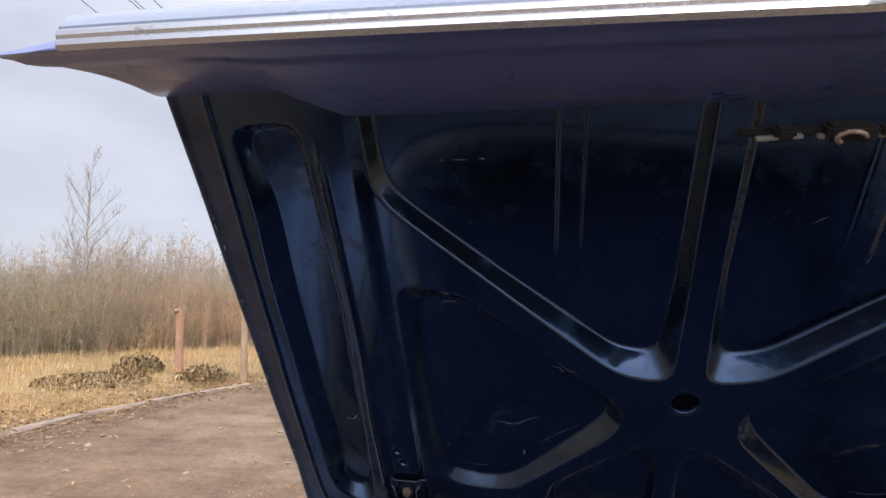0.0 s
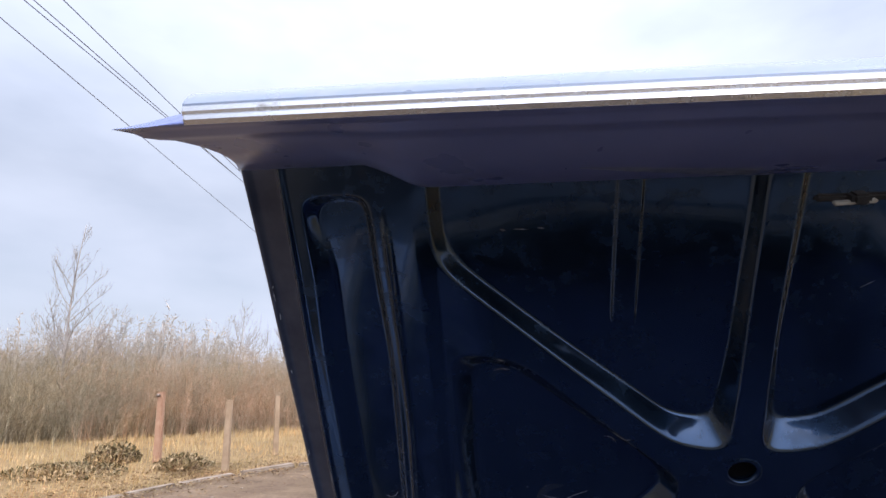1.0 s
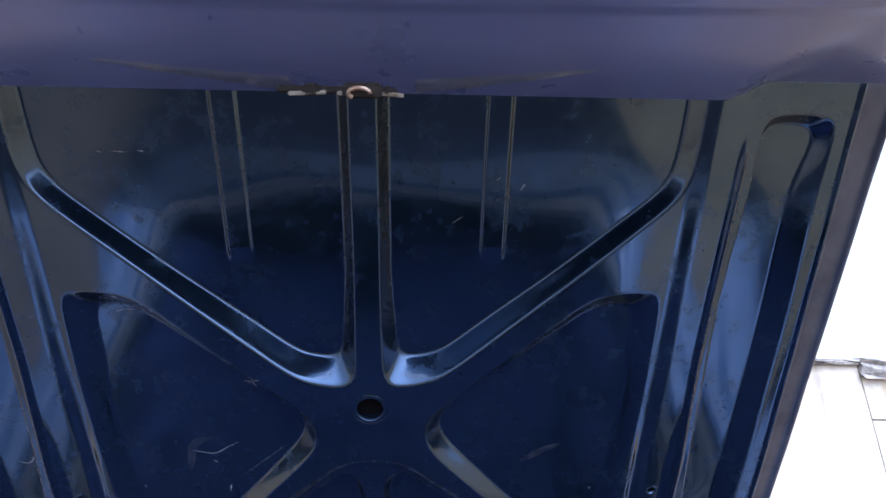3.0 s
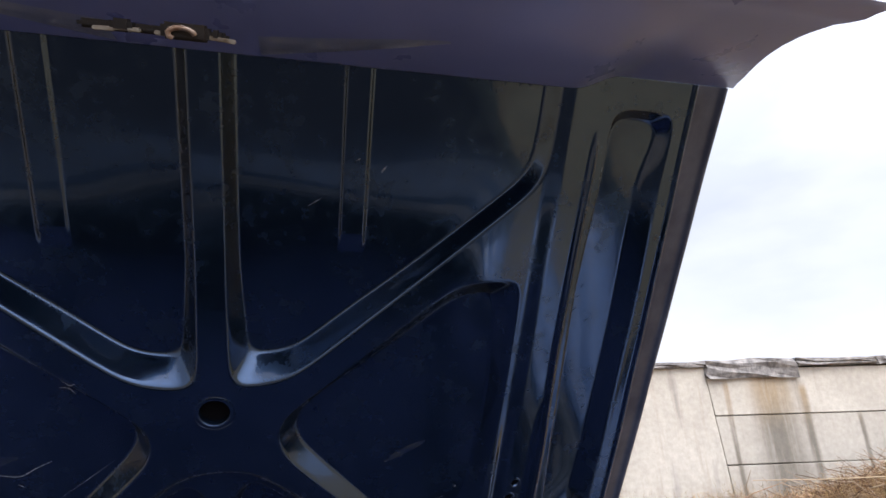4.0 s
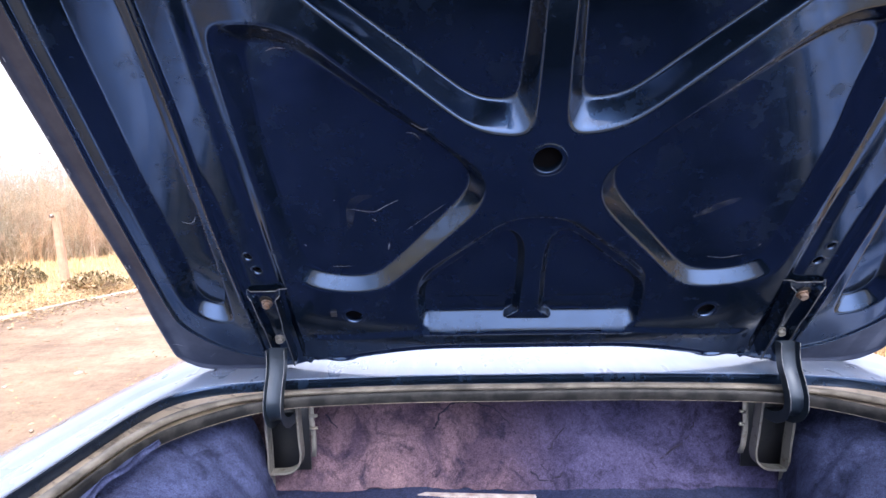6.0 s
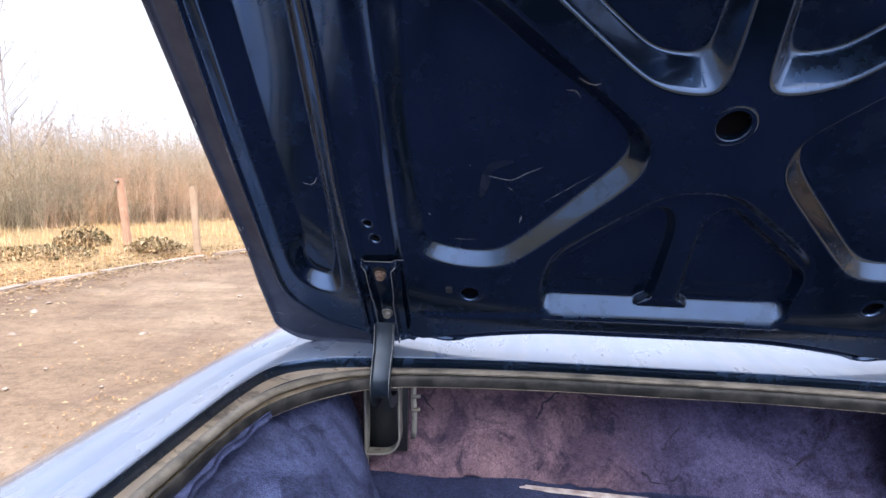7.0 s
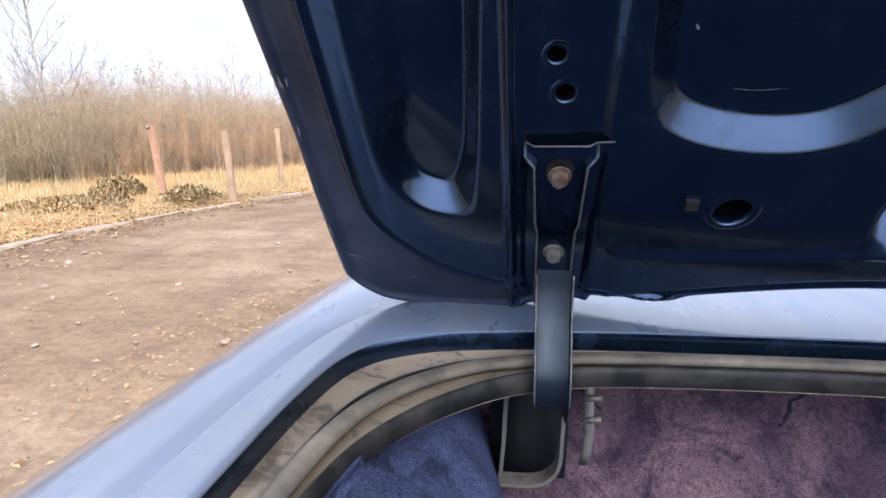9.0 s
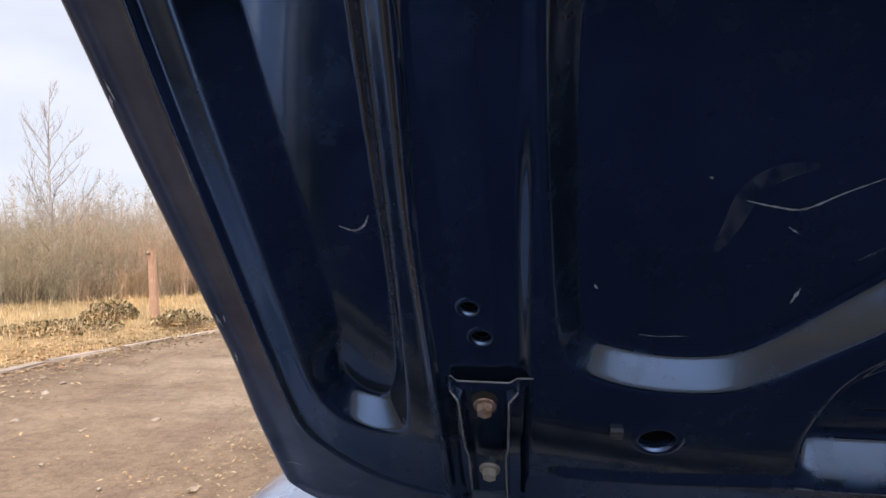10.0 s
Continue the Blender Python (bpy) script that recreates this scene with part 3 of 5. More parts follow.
        part("trim_strip", verts, grid_faces(len(stations), len(prof)), material, panel, label, flat_angle=25)

    strip([(0.9440, 0.2135), (0.9490, 0.2130), (0.9520, 0.2095), (0.9525, 0.2050), (0.9505, 0.2030)], 0.628, 0.3, CHROME, "dull chrome edge strip")
    strip([(0.9510, 0.2015), (0.9550, 0.2000), (0.9580, 0.1960), (0.9585, 0.1910), (0.9565, 0.1890)], 0.632, 0.3, CHROME, "dull chrome edge strip")
    strip([(0.9570, 0.1880), (0.9600, 0.1860), (0.9630, 0.1740), (0.9650, 0.1560), (0.9640, 0.1400), (0.9440, 0.1300)], 0.634, 0.3, PAINT, "pale blue painted edge band")

    # rims of the pressed holes
    for x, y, r in HOLES:
        verts, faces = [], []
        rings = [(r - 0.0012, -0.010), (r - 0.0008, 0.0008), (r + 0.0012, 0.0022), (r + 0.005, 0.0012), (r + 0.009, -0.0015)] if r > 0.01 else [(r - 0.001, -0.006), (r - 0.0006, 0.0008), (r + 0.002, 0.0012), (r + 0.005, -0.0010)]
        uu, vv = np.array([x]), np.array([y])
        base = float(lid_relief(uu, vv)[0])
        for rad, h in rings:
            for k in range(28):
                an = 2 * math.pi * k / 28
                verts.append(lid(x + rad * math.cos(an), y + rad * math.sin(an), base + h))
        for i in range(len(rings) - 1):
            for k in range(28):
                faces.append((i * 28 + k, i * 28 + (k + 1) % 28, (i + 1) * 28 + (k + 1) % 28, (i + 1) * 28 + k))
        part("hole_rim", verts, faces, NAVY, panel)
        # black disc inside the hole stands in for its shade
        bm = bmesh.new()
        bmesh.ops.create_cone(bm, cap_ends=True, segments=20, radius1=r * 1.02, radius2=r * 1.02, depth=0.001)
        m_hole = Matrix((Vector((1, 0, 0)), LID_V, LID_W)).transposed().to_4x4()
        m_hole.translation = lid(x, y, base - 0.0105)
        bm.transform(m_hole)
        bm_part("hole_shadow", bm, HOLE_SHADE, panel)

    # latch in the middle of the flange
    bm = bmesh.new()
    bmesh.ops.create_cube(bm, size=1, matrix=Matrix.Diagonal((0.140, 0.014, 0.012, 1)))
    bmesh.ops.bevel(bm, geom=list(bm.edges), offset=0.004, segments=2, affect="EDGES")
    for x, sx, sy, sz in ((0.030, 0.045, 0.026, 0.030), (-0.028, 0.020, 0.020, 0.024), (0.058, 0.012, 0.016, 0.020)):
        g = bmesh.ops.create_cube(bm, size=1, matrix=Matrix.Translation((x, 0.002, 0.010)) @ Matrix.Diagonal((sx, sy, sz, 1)))
        bmesh.ops.bevel(bm, geom=list({e for vv in g["verts"] for e in vv.link_edges}), offset=0.004, segments=2, affect="EDGES")
    basis = Matrix((Vector((1, 0, 0)), LID_V, LID_W)).transposed().to_4x4()
    basis.translation = lid(-0.004, 0.842, 0.184)
    bm.transform(basis @ Matrix.Diagonal((0.80, 0.50, 0.60, 1)))
    latch = bm_part("latch", bm, LATCH, panel, "greasy black steel latch")
    v1, f1 = tube([lid(0.018 + 0.010 * math.cos(k * 0.5), 0.841 + 0.005 * math.sin(k * 0.5), 0.200) for k in range(9)], 0.0022, 6)
    part("striker", v1, f1, RUSTY, latch, "worn bright striker hook")
    for x, sx in ((-0.030, 0.034), (0.046, 0.024), (0.002, 0.010)):
        bm = box(0, 0, 0, sx, 0.0035, 0.006, 0.0008)
        basis.translation = lid(x, 0.8400, 0.192)
        bm.transform(basis @ pose(0, 0, 0, 0, 0, 3 if x < 0 else -4))
        bm_part("latch_plate", bm, GREYSTEEL, latch, "rust-spotted catch plate")
    # tapered stiffening plates on both sides of the latch
    def flange_at(x, q, off):
        """A place on the inside of the flange, lifted by off."""
        m = float(step((0.53 - abs(x)) / 0.10))
        vs, ws = 0.846 - 0.020 * m, 0.010 + 0.045 * m
        b = 0.010 * math.sin(math.pi * min(1.0, q / 0.85)) + 0.004 * math.exp(-((q - 0.86) / 0.04) ** 2)
        return lid(x, vs + (0.944 - vs) * q - b * 0.8 - 0.9 * off, ws + (0.212 - ws) * q + b * 0.5 + 0.43 * off)

    for sgn in (-1, 1):
        rows = []
        for f in np.linspace(0, 1, 10):
            x = sgn * (0.068 + 0.190 * f)
            low, top = 0.03 + 0.32 * f, 0.39 - 0.01 * f
            rows += [flange_at(x, top + 0.02, 0.0), flange_at(x, top, 0.0014), flange_at(x, (top + low) / 2, 0.002), flange_at(x, low, 0.0014), flange_at(x, low - 0.02, -0.001)]
        part("stiffener", rows, grid_faces(10, 5, flip=sgn > 0), STIFF, panel, "pale blue-grey stiffening plate beside the latch", flat_angle=35)
    # round lock cap on the trim
    bm = bmesh.new()
    bmesh.ops.create_cone(bm, cap_ends=True, segments=24, radius1=0.008, radius2=0.007, depth=0.014)
    bmesh.ops.bevel(bm, geom=list(bm.edges), offset=0.002, segments=2, affect="EDGES")
    basis.translation = lid(0.024, 0.956, 0.214)
    bm.transform(basis @ pose(0, 0, 0, 20, 0, 0))
    cap = bm_part("lock_cap", bm, CREAM, panel, "cream plastic lock cap")
    v1, f1 = tube([lid(0.002, 0.952, 0.214), lid(0.014, 0.953, 0.215)], 0.0045, 8)
    part("cap_hinge", v1, f1, CREAM, cap)
    # small spring clip beside the hole
    for sgn in (-1,):
        bm = bmesh.new()
        for dv in (-0.006, 0.0, 0.006):
            g = bmesh.ops.create_cube(bm, size=1, matrix=Matrix.Translation((0, dv, 0)) @ Matrix.Diagonal((0.015, 0.0035, 0.006, 1)))
        bmesh.ops.create_cube(bm, size=1, matrix=Matrix.Diagonal((0.010, 0.016, 0.003, 1)))
        basis.translation = lid(-0.362, 0.010, 0.004)
        bm.transform(basis @ Matrix.Scale(0.72, 4))
        bm_part("spring_clip", bm, BLACKSTEEL, panel, "small dark spring clip")
    # scratches
    def scratch(points, width):
        line = smooth_line(points, 5)
        verts = []
        for i, (x, y) in enumerate(line):
            d = line[min(i + 1, len(line) - 1)] - line[max(i - 1, 0)]
            d = d / np.linalg.norm(d)
            f = i / (len(line) - 1)
            r = 0.75 * width * (0.15 + math.sin(math.pi * f) ** 0.6) * (0.75 + 0.35 * math.sin(i * 2.7))
            h = float(lid_relief(np.array([x]), np.array([y]))[0]) + 0.0005
            verts += [lid(x - d[1] * r, y + d[0] * r, h), lid(x + d[1] * r, y - d[0] * r, h)]
        part("scratch", verts, grid_faces(len(line), 2), SCRATCH, panel, smooth=False)

    for line, wd in (([(-0.352, 0.737), (-0.344, 0.735)], 0.0018), ([(-0.334, 0.737), (-0.312, 0.736)], 0.0010), ([(-0.300, 0.738), (-0.290, 0.737)], 0.0013),
                     ([(-0.299, 0.238), (-0.280, 0.233), (-0.262, 0.231), (-0.242, 0.243), (-0.221, 0.254)], 0.0011), ([(-0.268, 0.217), (-0.260, 0.211)], 0.0009),
                     ([(-0.352, 0.110), (-0.335, 0.108), (-0.312, 0.109)], 0.0006), ([(-0.390, 0.163), (-0.387, 0.158)], 0.0014), ([(-0.218, 0.187), (-0.180, 0.217), (-0.144, 0.246)], 0.0004),
                     ([(-0.190, 0.401), (-0.178, 0.398), (-0.165, 0.402)], 0.0016), ([(-0.200, 0.374), (-0.188, 0.372), (-0.180, 0.362)], 0.0014), ([(-0.248, 0.146), (-0.245, 0.162)], 0.0018),
                     ([(0.215, 0.690), (0.222, 0.700)], 0.0016), ([(0.180, 0.705), (0.186, 0.709)], 0.0011), ([(0.299, 0.116), (0.330, 0.113), (0.365, 0.121)], 0.0007), ([(0.380, 0.139), (0.383, 0.144)], 0.0015),
                     ([(-0.668, 0.30), (-0.667, 0.26)], 0.0006), ([(-0.700, 0.145), (-0.699, 0.128)], 0.0014), ([(0.120, 0.640), (0.138, 0.652)], 0.0007),
                     ([(-0.582, 0.219), (-0.571, 0.213), (-0.563, 0.217), (-0.558, 0.226)], 0.0014), ([(-0.697, -0.074), (-0.688, -0.078), (-0.678, -0.083)], 0.0011), ([(-0.640, -0.125), (-0.625, -0.112)], 0.0007),
                     ([(-0.372, 0.498), (-0.360, 0.502), (-0.345, 0.501)], 0.0012), ([(-0.362, 0.534), (-0.352, 0.533)], 0.0014), ([(-0.325, 0.256), (-0.322, 0.255)], 0.0014)):
        scratch(line, wd)
    # dull rubbed smears
    def smear(points, width):
        line = smooth_line(points, 6)
        verts = []
        for i, (x, y) in enumerate(line):
            d = line[min(i + 1, len(line) - 1)] - line[max(i - 1, 0)]
            d = d / np.linalg.norm(d)
            r = width * math.sin(math.pi * (i + 0.5) / len(line)) ** 0.5
            for k in (-1, -0.33, 0.33, 1):
                px, py = x - d[1] * r * k, y + d[0] * r * k
                verts.append(lid(px, py, float(lid_relief(np.array([px]), np.array([py]))[0]) + 0.0003))
        part("rub_mark", verts, grid_faces(len(line), 4), RUB, panel, "dull rubbed mark in the paint")

    smear([(-0.309, 0.195), (-0.303, 0.220), (-0.297, 0.245), (-0.283, 0.258), (-0.262, 0.263)], 0.0075)
    smear([(0.252, 0.206), (0.285, 0.226), (0.318, 0.242)], 0.0065)
    # paint chipped off the hem
    rng_chip = random.Random(17)
    for _ in range(16):
        y = rng_chip.uniform(-0.08, 0.70)
        x = -rng_chip.uniform(0.696, 0.704)
        scratch([(x, y), (x + rng_chip.uniform(-0.002, 0.002), y + rng_chip.uniform(0.004, 0.018))], rng_chip.uniform(0.0008, 0.0018))
    # hinge brackets with their bolts
    for sgn in (-1, 1):
        rows = [(0.078, 0.030, 0.006), (0.070, 0.030, 0.012), (0.064, 0.0225, 0.019), (0.0, 0.0205, 0.021), (-0.012, 0.018, 0.021), (-0.085, 0.018, 0.022), (-0.125, 0.0175, 0.024)]
        verts = []
        for vv, hw, lip in rows:
            for x, h in ((-hw - 0.012, 0.002), (-hw - 0.0015, 0.003), (-hw, lip), (-hw + 0.002, lip), (-hw + 0.004, 0.008), (0, 0.009), (hw - 0.004, 0.008), (hw - 0.002, lip), (hw, lip), (hw + 0.0015, 0.003), (hw + 0.012, 0.002)):
                verts.append(lid(sgn * 0.477 + x, vv, h - 0.002))
        part("hinge_bracket", verts, grid_faces(len(rows), 11, flip=True), NAVY, panel, "dark blue steel hinge bracket", flat_angle=35)
        # thin paler rods along the bracket's raised edges
        for e in (-1, 1):
            edge = [lid(sgn * 0.477 + e * (hw - 0.001), vv, lip - 0.001) for vv, hw, lip in rows[1:]]
            part("worn_edge", *tube(edge, 0.0010, 5), PALE_EDGE, panel)
        part("worn_edge", *tube([lid(sgn * 0.477 + x, 0.078, h) for x, h in ((-0.042, 0.002), (-0.028, 0.0025), (-0.022, 0.0075), (0.022, 0.0075), (0.028, 0.0025), (0.042, 0.002))], 0.0009, 5), PALE_EDGE, panel)
        # dark disc stands in for the shade of the bolt's slot
        bm = bmesh.new()
        bmesh.ops.create_cone(bm, cap_ends=True, segments=20, radius1=0.0115, radius2=0.0115, depth=0.001)
        basis.translation = lid(sgn * 0.477, 0.054, 0.0075)
        bm.transform(basis)
        bm_part("bolt_hole", bm, RUBBER, panel)
        for bv, mat in ((0.047, RUSTY), (-0.055, GREYSTEEL)):
            bm = bmesh.new()
            bmesh.ops.create_cone(bm, cap_ends=True, segments=20, radius1=0.0105, radius2=0.0100, depth=0.003, matrix=Matrix.Translation((0, 0, 0.0015)))
            bmesh.ops.create_cone(bm, cap_ends=True, segments=6, radius1=0.0075, radius2=0.0070, depth=0.007, matrix=Matrix.Translation((0, 0, 0.007)))
            basis.translation = lid(sgn * 0.477, bv, 0.0065)
            bm.transform(basis)
            bm_part("bolt", bm, mat, panel, "rusty hexagon bolt" if mat is RUSTY else "", flat_angle=30)
    return panel


build_lid()

# ---- the car: body round the boot opening ----
OPEN_OUT = [(0, 0.105), (0.2, 0.104), (0.4, 0.094), (0.54, 0.078), (0.615, 0.056), (0.660, 0.015), (0.678, -0.06), (0.684, -0.2), (0.684, -0.5), (0.675, -0.74), (0.650, -0.84), (0.59, -0.875), (0.3, -0.89), (0, -0.89)]
OPEN_IN = [(0, 0.072), (0.2, 0.071), (0.4, 0.057), (0.492, 0.034), (0.553, -0.006), (0.600, -0.062), (0.630, -0.130), (0.641, -0.23), (0.640, -0.5), (0.625, -0.71), (0.605, -0.787), (0.555, -0.821), (0.3, -0.836), (0, -0.836)]
BODY_OUT = [(0, 0.52), (0.27, 0.52), (0.55, 0.52), (0.775, 0.515), (0.793, 0.34), (0.803, 0.18), (0.815, 0.02), (0.828, -0.2), (0.838, -0.5), (0.835, -0.78), (0.80, -0.92), (0.68, -0.965), (0.32, -0.985), (0, -0.985)]


def both_sides(points, steps=8):
    h = smooth_line(points, steps)
    left = h[::-1].copy()
    left[:, 0] *= -1
    return np.concatenate([left[:-1], h])[:-1]


def deck_height(x, y):
    return 0.957 + 0.010 * np.clip((y - 0.05) / 0.4, 0, 1)


loop_out, loop_in, loop_body = both_sides(OPEN_OUT), both_sides(OPEN_IN), both_sides(BODY_OUT)
N = len(loop_out)


def loop_strip(name, rows, material, label="", sharp=None):
    """A closed band round the opening: rows of (x, y, z) arrays."""
    verts = np.stack(rows, 1).reshape(-1, 3)
    return part(name, verts, grid_faces(N, len(rows), close_n=True), material, car, label, flat_angle=sharp)


def at_height(loop, z):
    return np.concatenate([loop, (np.zeros(len(loop)) + z)[:, None]], 1)


rows = [at_height(loop_out, deck_height(*loop_out.T) - 0.0045), at_height(loop_out, deck_height(*loop_out.T) - 0.002)]
side_part = step((np.abs(loop_body[:, 0]) - 0.70) / 0.08)
for f, dz_side, dz_front in ((0.02, 0.0, 0.0), (0.10, 0.001, 0.001), (0.20, 0.0015, 0.002), (0.25, 0.0006, 0.003), (0.270, -0.0055, 0.003), (0.30, -0.0045, 0.004), (0.36, 0.0008, 0.004), (0.40, 0.0028, 0.004), (0.47, 0.0038, 0.005), (0.53, 0.0036, 0.006), (0.80, -0.008, 0.009), (0.93, -0.018, 0.011), (1.0, -0.030, 0.012)):
    q = loop_out * (1 - f) + loop_body * f
    rows.append(at_height(q, deck_height(*loop_out.T) + dz_side * side_part + dz_front * (1 - side_part)))
for z, out in ((0.86, 0.020), (0.74, 0.034), (0.58, 0.040), (0.42, 0.030), (0.30, 0.010), (0.26, -0.03)):
    c = np.array([0, -0.2])
    d = loop_body - c
    d = d / np.linalg.norm(d, axis=1)[:, None]
    d[:, 1] *= (loop_body[:, 1] < 0.3)
    rows.append(at_height(loop_body + d * out, z))
body = loop_strip("body", rows, [PAINT, BLACKSTEEL], "pale reflecting blue paint round the boot opening", 38)
# unseen rear sill is coloured black so that the lid mirrors it dark
for face in body.data.polygons:
    if face.center.y < -0.80 and face.center.z > 0.90:
        face.material_index = 1

# the fold's shade is put into a darker paint than the body's
loop_strip("edge_fold", [at_height(loop_out * (1 - f) + loop_in * f, deck_height(*loop_out.T) + dz) for f, dz in ((0.0, -0.004), (0.006, -0.005), (0.008, -0.014), (0.012, -0.025))], NAVY, "folded edge of the opening, shade put into dark blue", 40)

# rain gutter inside the edge
zo = deck_height(*loop_out.T)
rows = []
for f, dz in ((0.004, -0.0230), (0.03, -0.0240), (0.16, -0.0265), (0.34, -0.0285), (0.43, -0.0265), (0.47, -0.0205), (0.50, -0.0205), (0.53, -0.028), (0.86, -0.028), (0.96, -0.025), (1.0, -0.046)):
    rows.append(at_height(loop_out * (1 - f) + loop_in * f, zo + dz))
loop_strip("gutter", rows, GUTTER, "dirty painted rain gutter", 50)

# weatherstrip on the inner lip
c_line = at_height(loop_out * 0.31 + loop_in * 0.69, zo - 0.020)
tang = np.roll(c_line, -1, 0) - np.roll(c_line, 1, 0)
nrm = np.stack([-tang[:, 1], tang[:, 0]], 1)
nrm /= np.linalg.norm(nrm, axis=1)[:, None]
rows = []
for k in range(13):
    an = 2 * math.pi * k / 12
    r = 0.0074 + 0.0014 * math.cos(2 * an)
    off = np.concatenate([nrm * (r * math.cos(an)), np.full((N, 1), r * math.sin(an) * 0.9)], 1)
    rows.append(c_line + off)
loop_strip("weatherstrip", rows, SEAL, "dusty worn rubber weatherstrip")
rows = []
for k, (o, z) in enumerate(((-0.004, -0.030), (-0.003, -0.0245), (0.0, -0.0225), (0.003, -0.0245), (0.004, -0.030), (0.004, -0.042), (0.002, -0.044))):
    inward = -nrm * (np.sign((nrm * (loop_in - np.array([0, -0.35]))).sum(1))[:, None])
    rows.append(at_height(loop_in + inward * o, zo + z))
loop_strip("seal_lip", rows, RUBBER)
rows = [at_height(loop_out * (1 - f) + loop_in * f, zo + dz) for f, dz in ((0.485, -0.0235), (0.49, -0.0195), (0.525, -0.0190), (0.54, -0.0240))]
loop_strip("seal_edge", rows, RUBBER, "black inner edge of the weatherstrip")

# floor pan, inner walls, closing bulkhead and wheels
bm = bmesh.new()
for cx, cy, cz, sx, sy, sz in ((0, -0.32, 0.60, 1.5, 1.15, 0.02), (0, 0.30, 0.62, 1.5, 0.02, 0.66), (0, -0.88, 0.76, 1.3, 0.02, 0.34)):
    bmesh.ops.create_cube(bm, size=1, matrix=Matrix.Translation((cx, cy, cz)) @ Matrix.Diagonal((sx, sy, sz, 1)))
for sgn in (-1, 1):
    bmesh.ops.create_cube(bm, size=1, matrix=Matrix.Translation((sgn * 0.735, -0.3, 0.73)) @ Matrix.Diagonal((0.02, 1.15, 0.36, 1)))
bm_part("floor_pan", bm, BLACKSTEEL, car)
for sgn, wy in ((-1, 0.12), (1, 0.12), (-1, 2.75), (1, 2.75)):
    bm = bmesh.new()
    bmesh.ops.create_cone(bm, cap_ends=True, segments=40, radius1=0.31, radius2=0.31, depth=0.19, matrix=pose(sgn * 0.76, wy, 0.31, 0, 90, 0))
    bmesh.ops.bevel(bm, geom=[e for e in bm.edges if len(e.link_faces) == 2 and e.calc_face_angle(0) > 1.0], offset=0.03, segments=3, affect="EDGES")
    wheel = bm_part("wheel", bm, RUBBER, car, "black rubber tyre")
    bm = bmesh.new()
    bmesh.ops.create_cone(bm, cap_ends=True, segments=32, radius1=0.19, radius2=0.17, depth=0.03, matrix=pose(sgn * 0.855, wy, 0.31, 0, 90 * sgn, 0))
    bmesh.ops.bevel(bm, geom=[e for e in bm.edges if len(e.link_faces) == 2 and e.calc_face_angle(0) > 0.8], offset=0.006, segments=2, affect="EDGES")
    bm_part("rim", bm, GREYSTEEL, wheel, "grey steel rim")

# the rest of the saloon, in front of the boot
SECTIONS = [(0.500, 0.955, 0.780), (0.56, 0.975, 0.755), (0.80, 1.060, 0.690), (1.06, 1.170, 0.640), (1.30, 1.235, 0.610), (1.75, 1.255, 0.605), (2.05, 1.235, 0.610), (2.35, 1.120, 0.650), (2.62, 0.985, 0.715), (2.70, 0.965, 0.745), (3.10, 0.925, 0.735), (3.42, 0.870, 0.710), (3.52, 0.790, 0.690), (3.56, 0.600, 0.680), (3.54, 0.420, 0.690), (3.50, 0.330, 0.690)]


def cabin_row(y, top, half):
    belt = min(0.945, top - 0.010)
    side = 0.800 + 0.02 * (y < 3.0) - 0.06 * max(0.0, (y - 3.2) / 0.3)
    pts = [(0.0, top), (half * 0.55, top - 0.004), (half * 0.90, top - 0.014), (half, top - 0.035)]
    low = min(belt, top - 0.06)
    pts += [((half + side) / 2 if top > 1.02 else half + 0.01, (top - 0.035 + low) / 2), (side - 0.012, low), (side + 0.012, 0.84 * low / 0.945), (side + 0.014, 0.58 * low / 0.945), (side - 0.005, 0.34 * low / 0.945), (side - 0.05, 0.26), (0.0, 0.25)]
    return [(-x, y, z) for x, z in pts[::-1]] + [(x, y, z) for x, z in pts[1:]]


rows = [cabin_row(*q) for q in SECTIONS]
part("cabin", [q for r in rows for q in r], grid_faces(len(rows), len(rows[0]), flip=True), PAINT, car, "silvery blue painted cabin and front", flat_angle=50)


def pane(name, corners):
    verts = [Vector(c) for c in corners]
    n = (verts[1] - verts[0]).cross(verts[3] - verts[0]).normalized() * 0.006
    part(name, [v + n for v in verts] + [v - n for v in verts], [(0, 1, 2, 3), (7, 6, 5, 4), (0, 4, 5, 1), (1, 5, 6, 2), (2, 6, 7, 3), (3, 7, 4, 0)], GLASS, car, "dark car window", smooth=False)


pane("rear_window", [(-0.58, 0.66, 1.022), (0.58, 0.66, 1.022), (0.53, 1.16, 1.213), (-0.53, 1.16, 1.213)])
pane("windscreen", [(0.60, 2.56, 1.032), (-0.60, 2.56, 1.032), (-0.54, 2.12, 1.226), (0.54, 2.12, 1.226)])
for sgn in (-1, 1):
    for y0, y1, y2, y3 in ((0.86, 1.50, 1.46, 1.12), (1.56, 2.32, 2.08, 1.52)):
        pane("side_window", [(sgn * 0.772, y0, 0.985), (sgn * 0.772, y1, 0.985), (sgn * 0.668, y2, 1.190), (sgn * 0.668, y3, 1.190)])

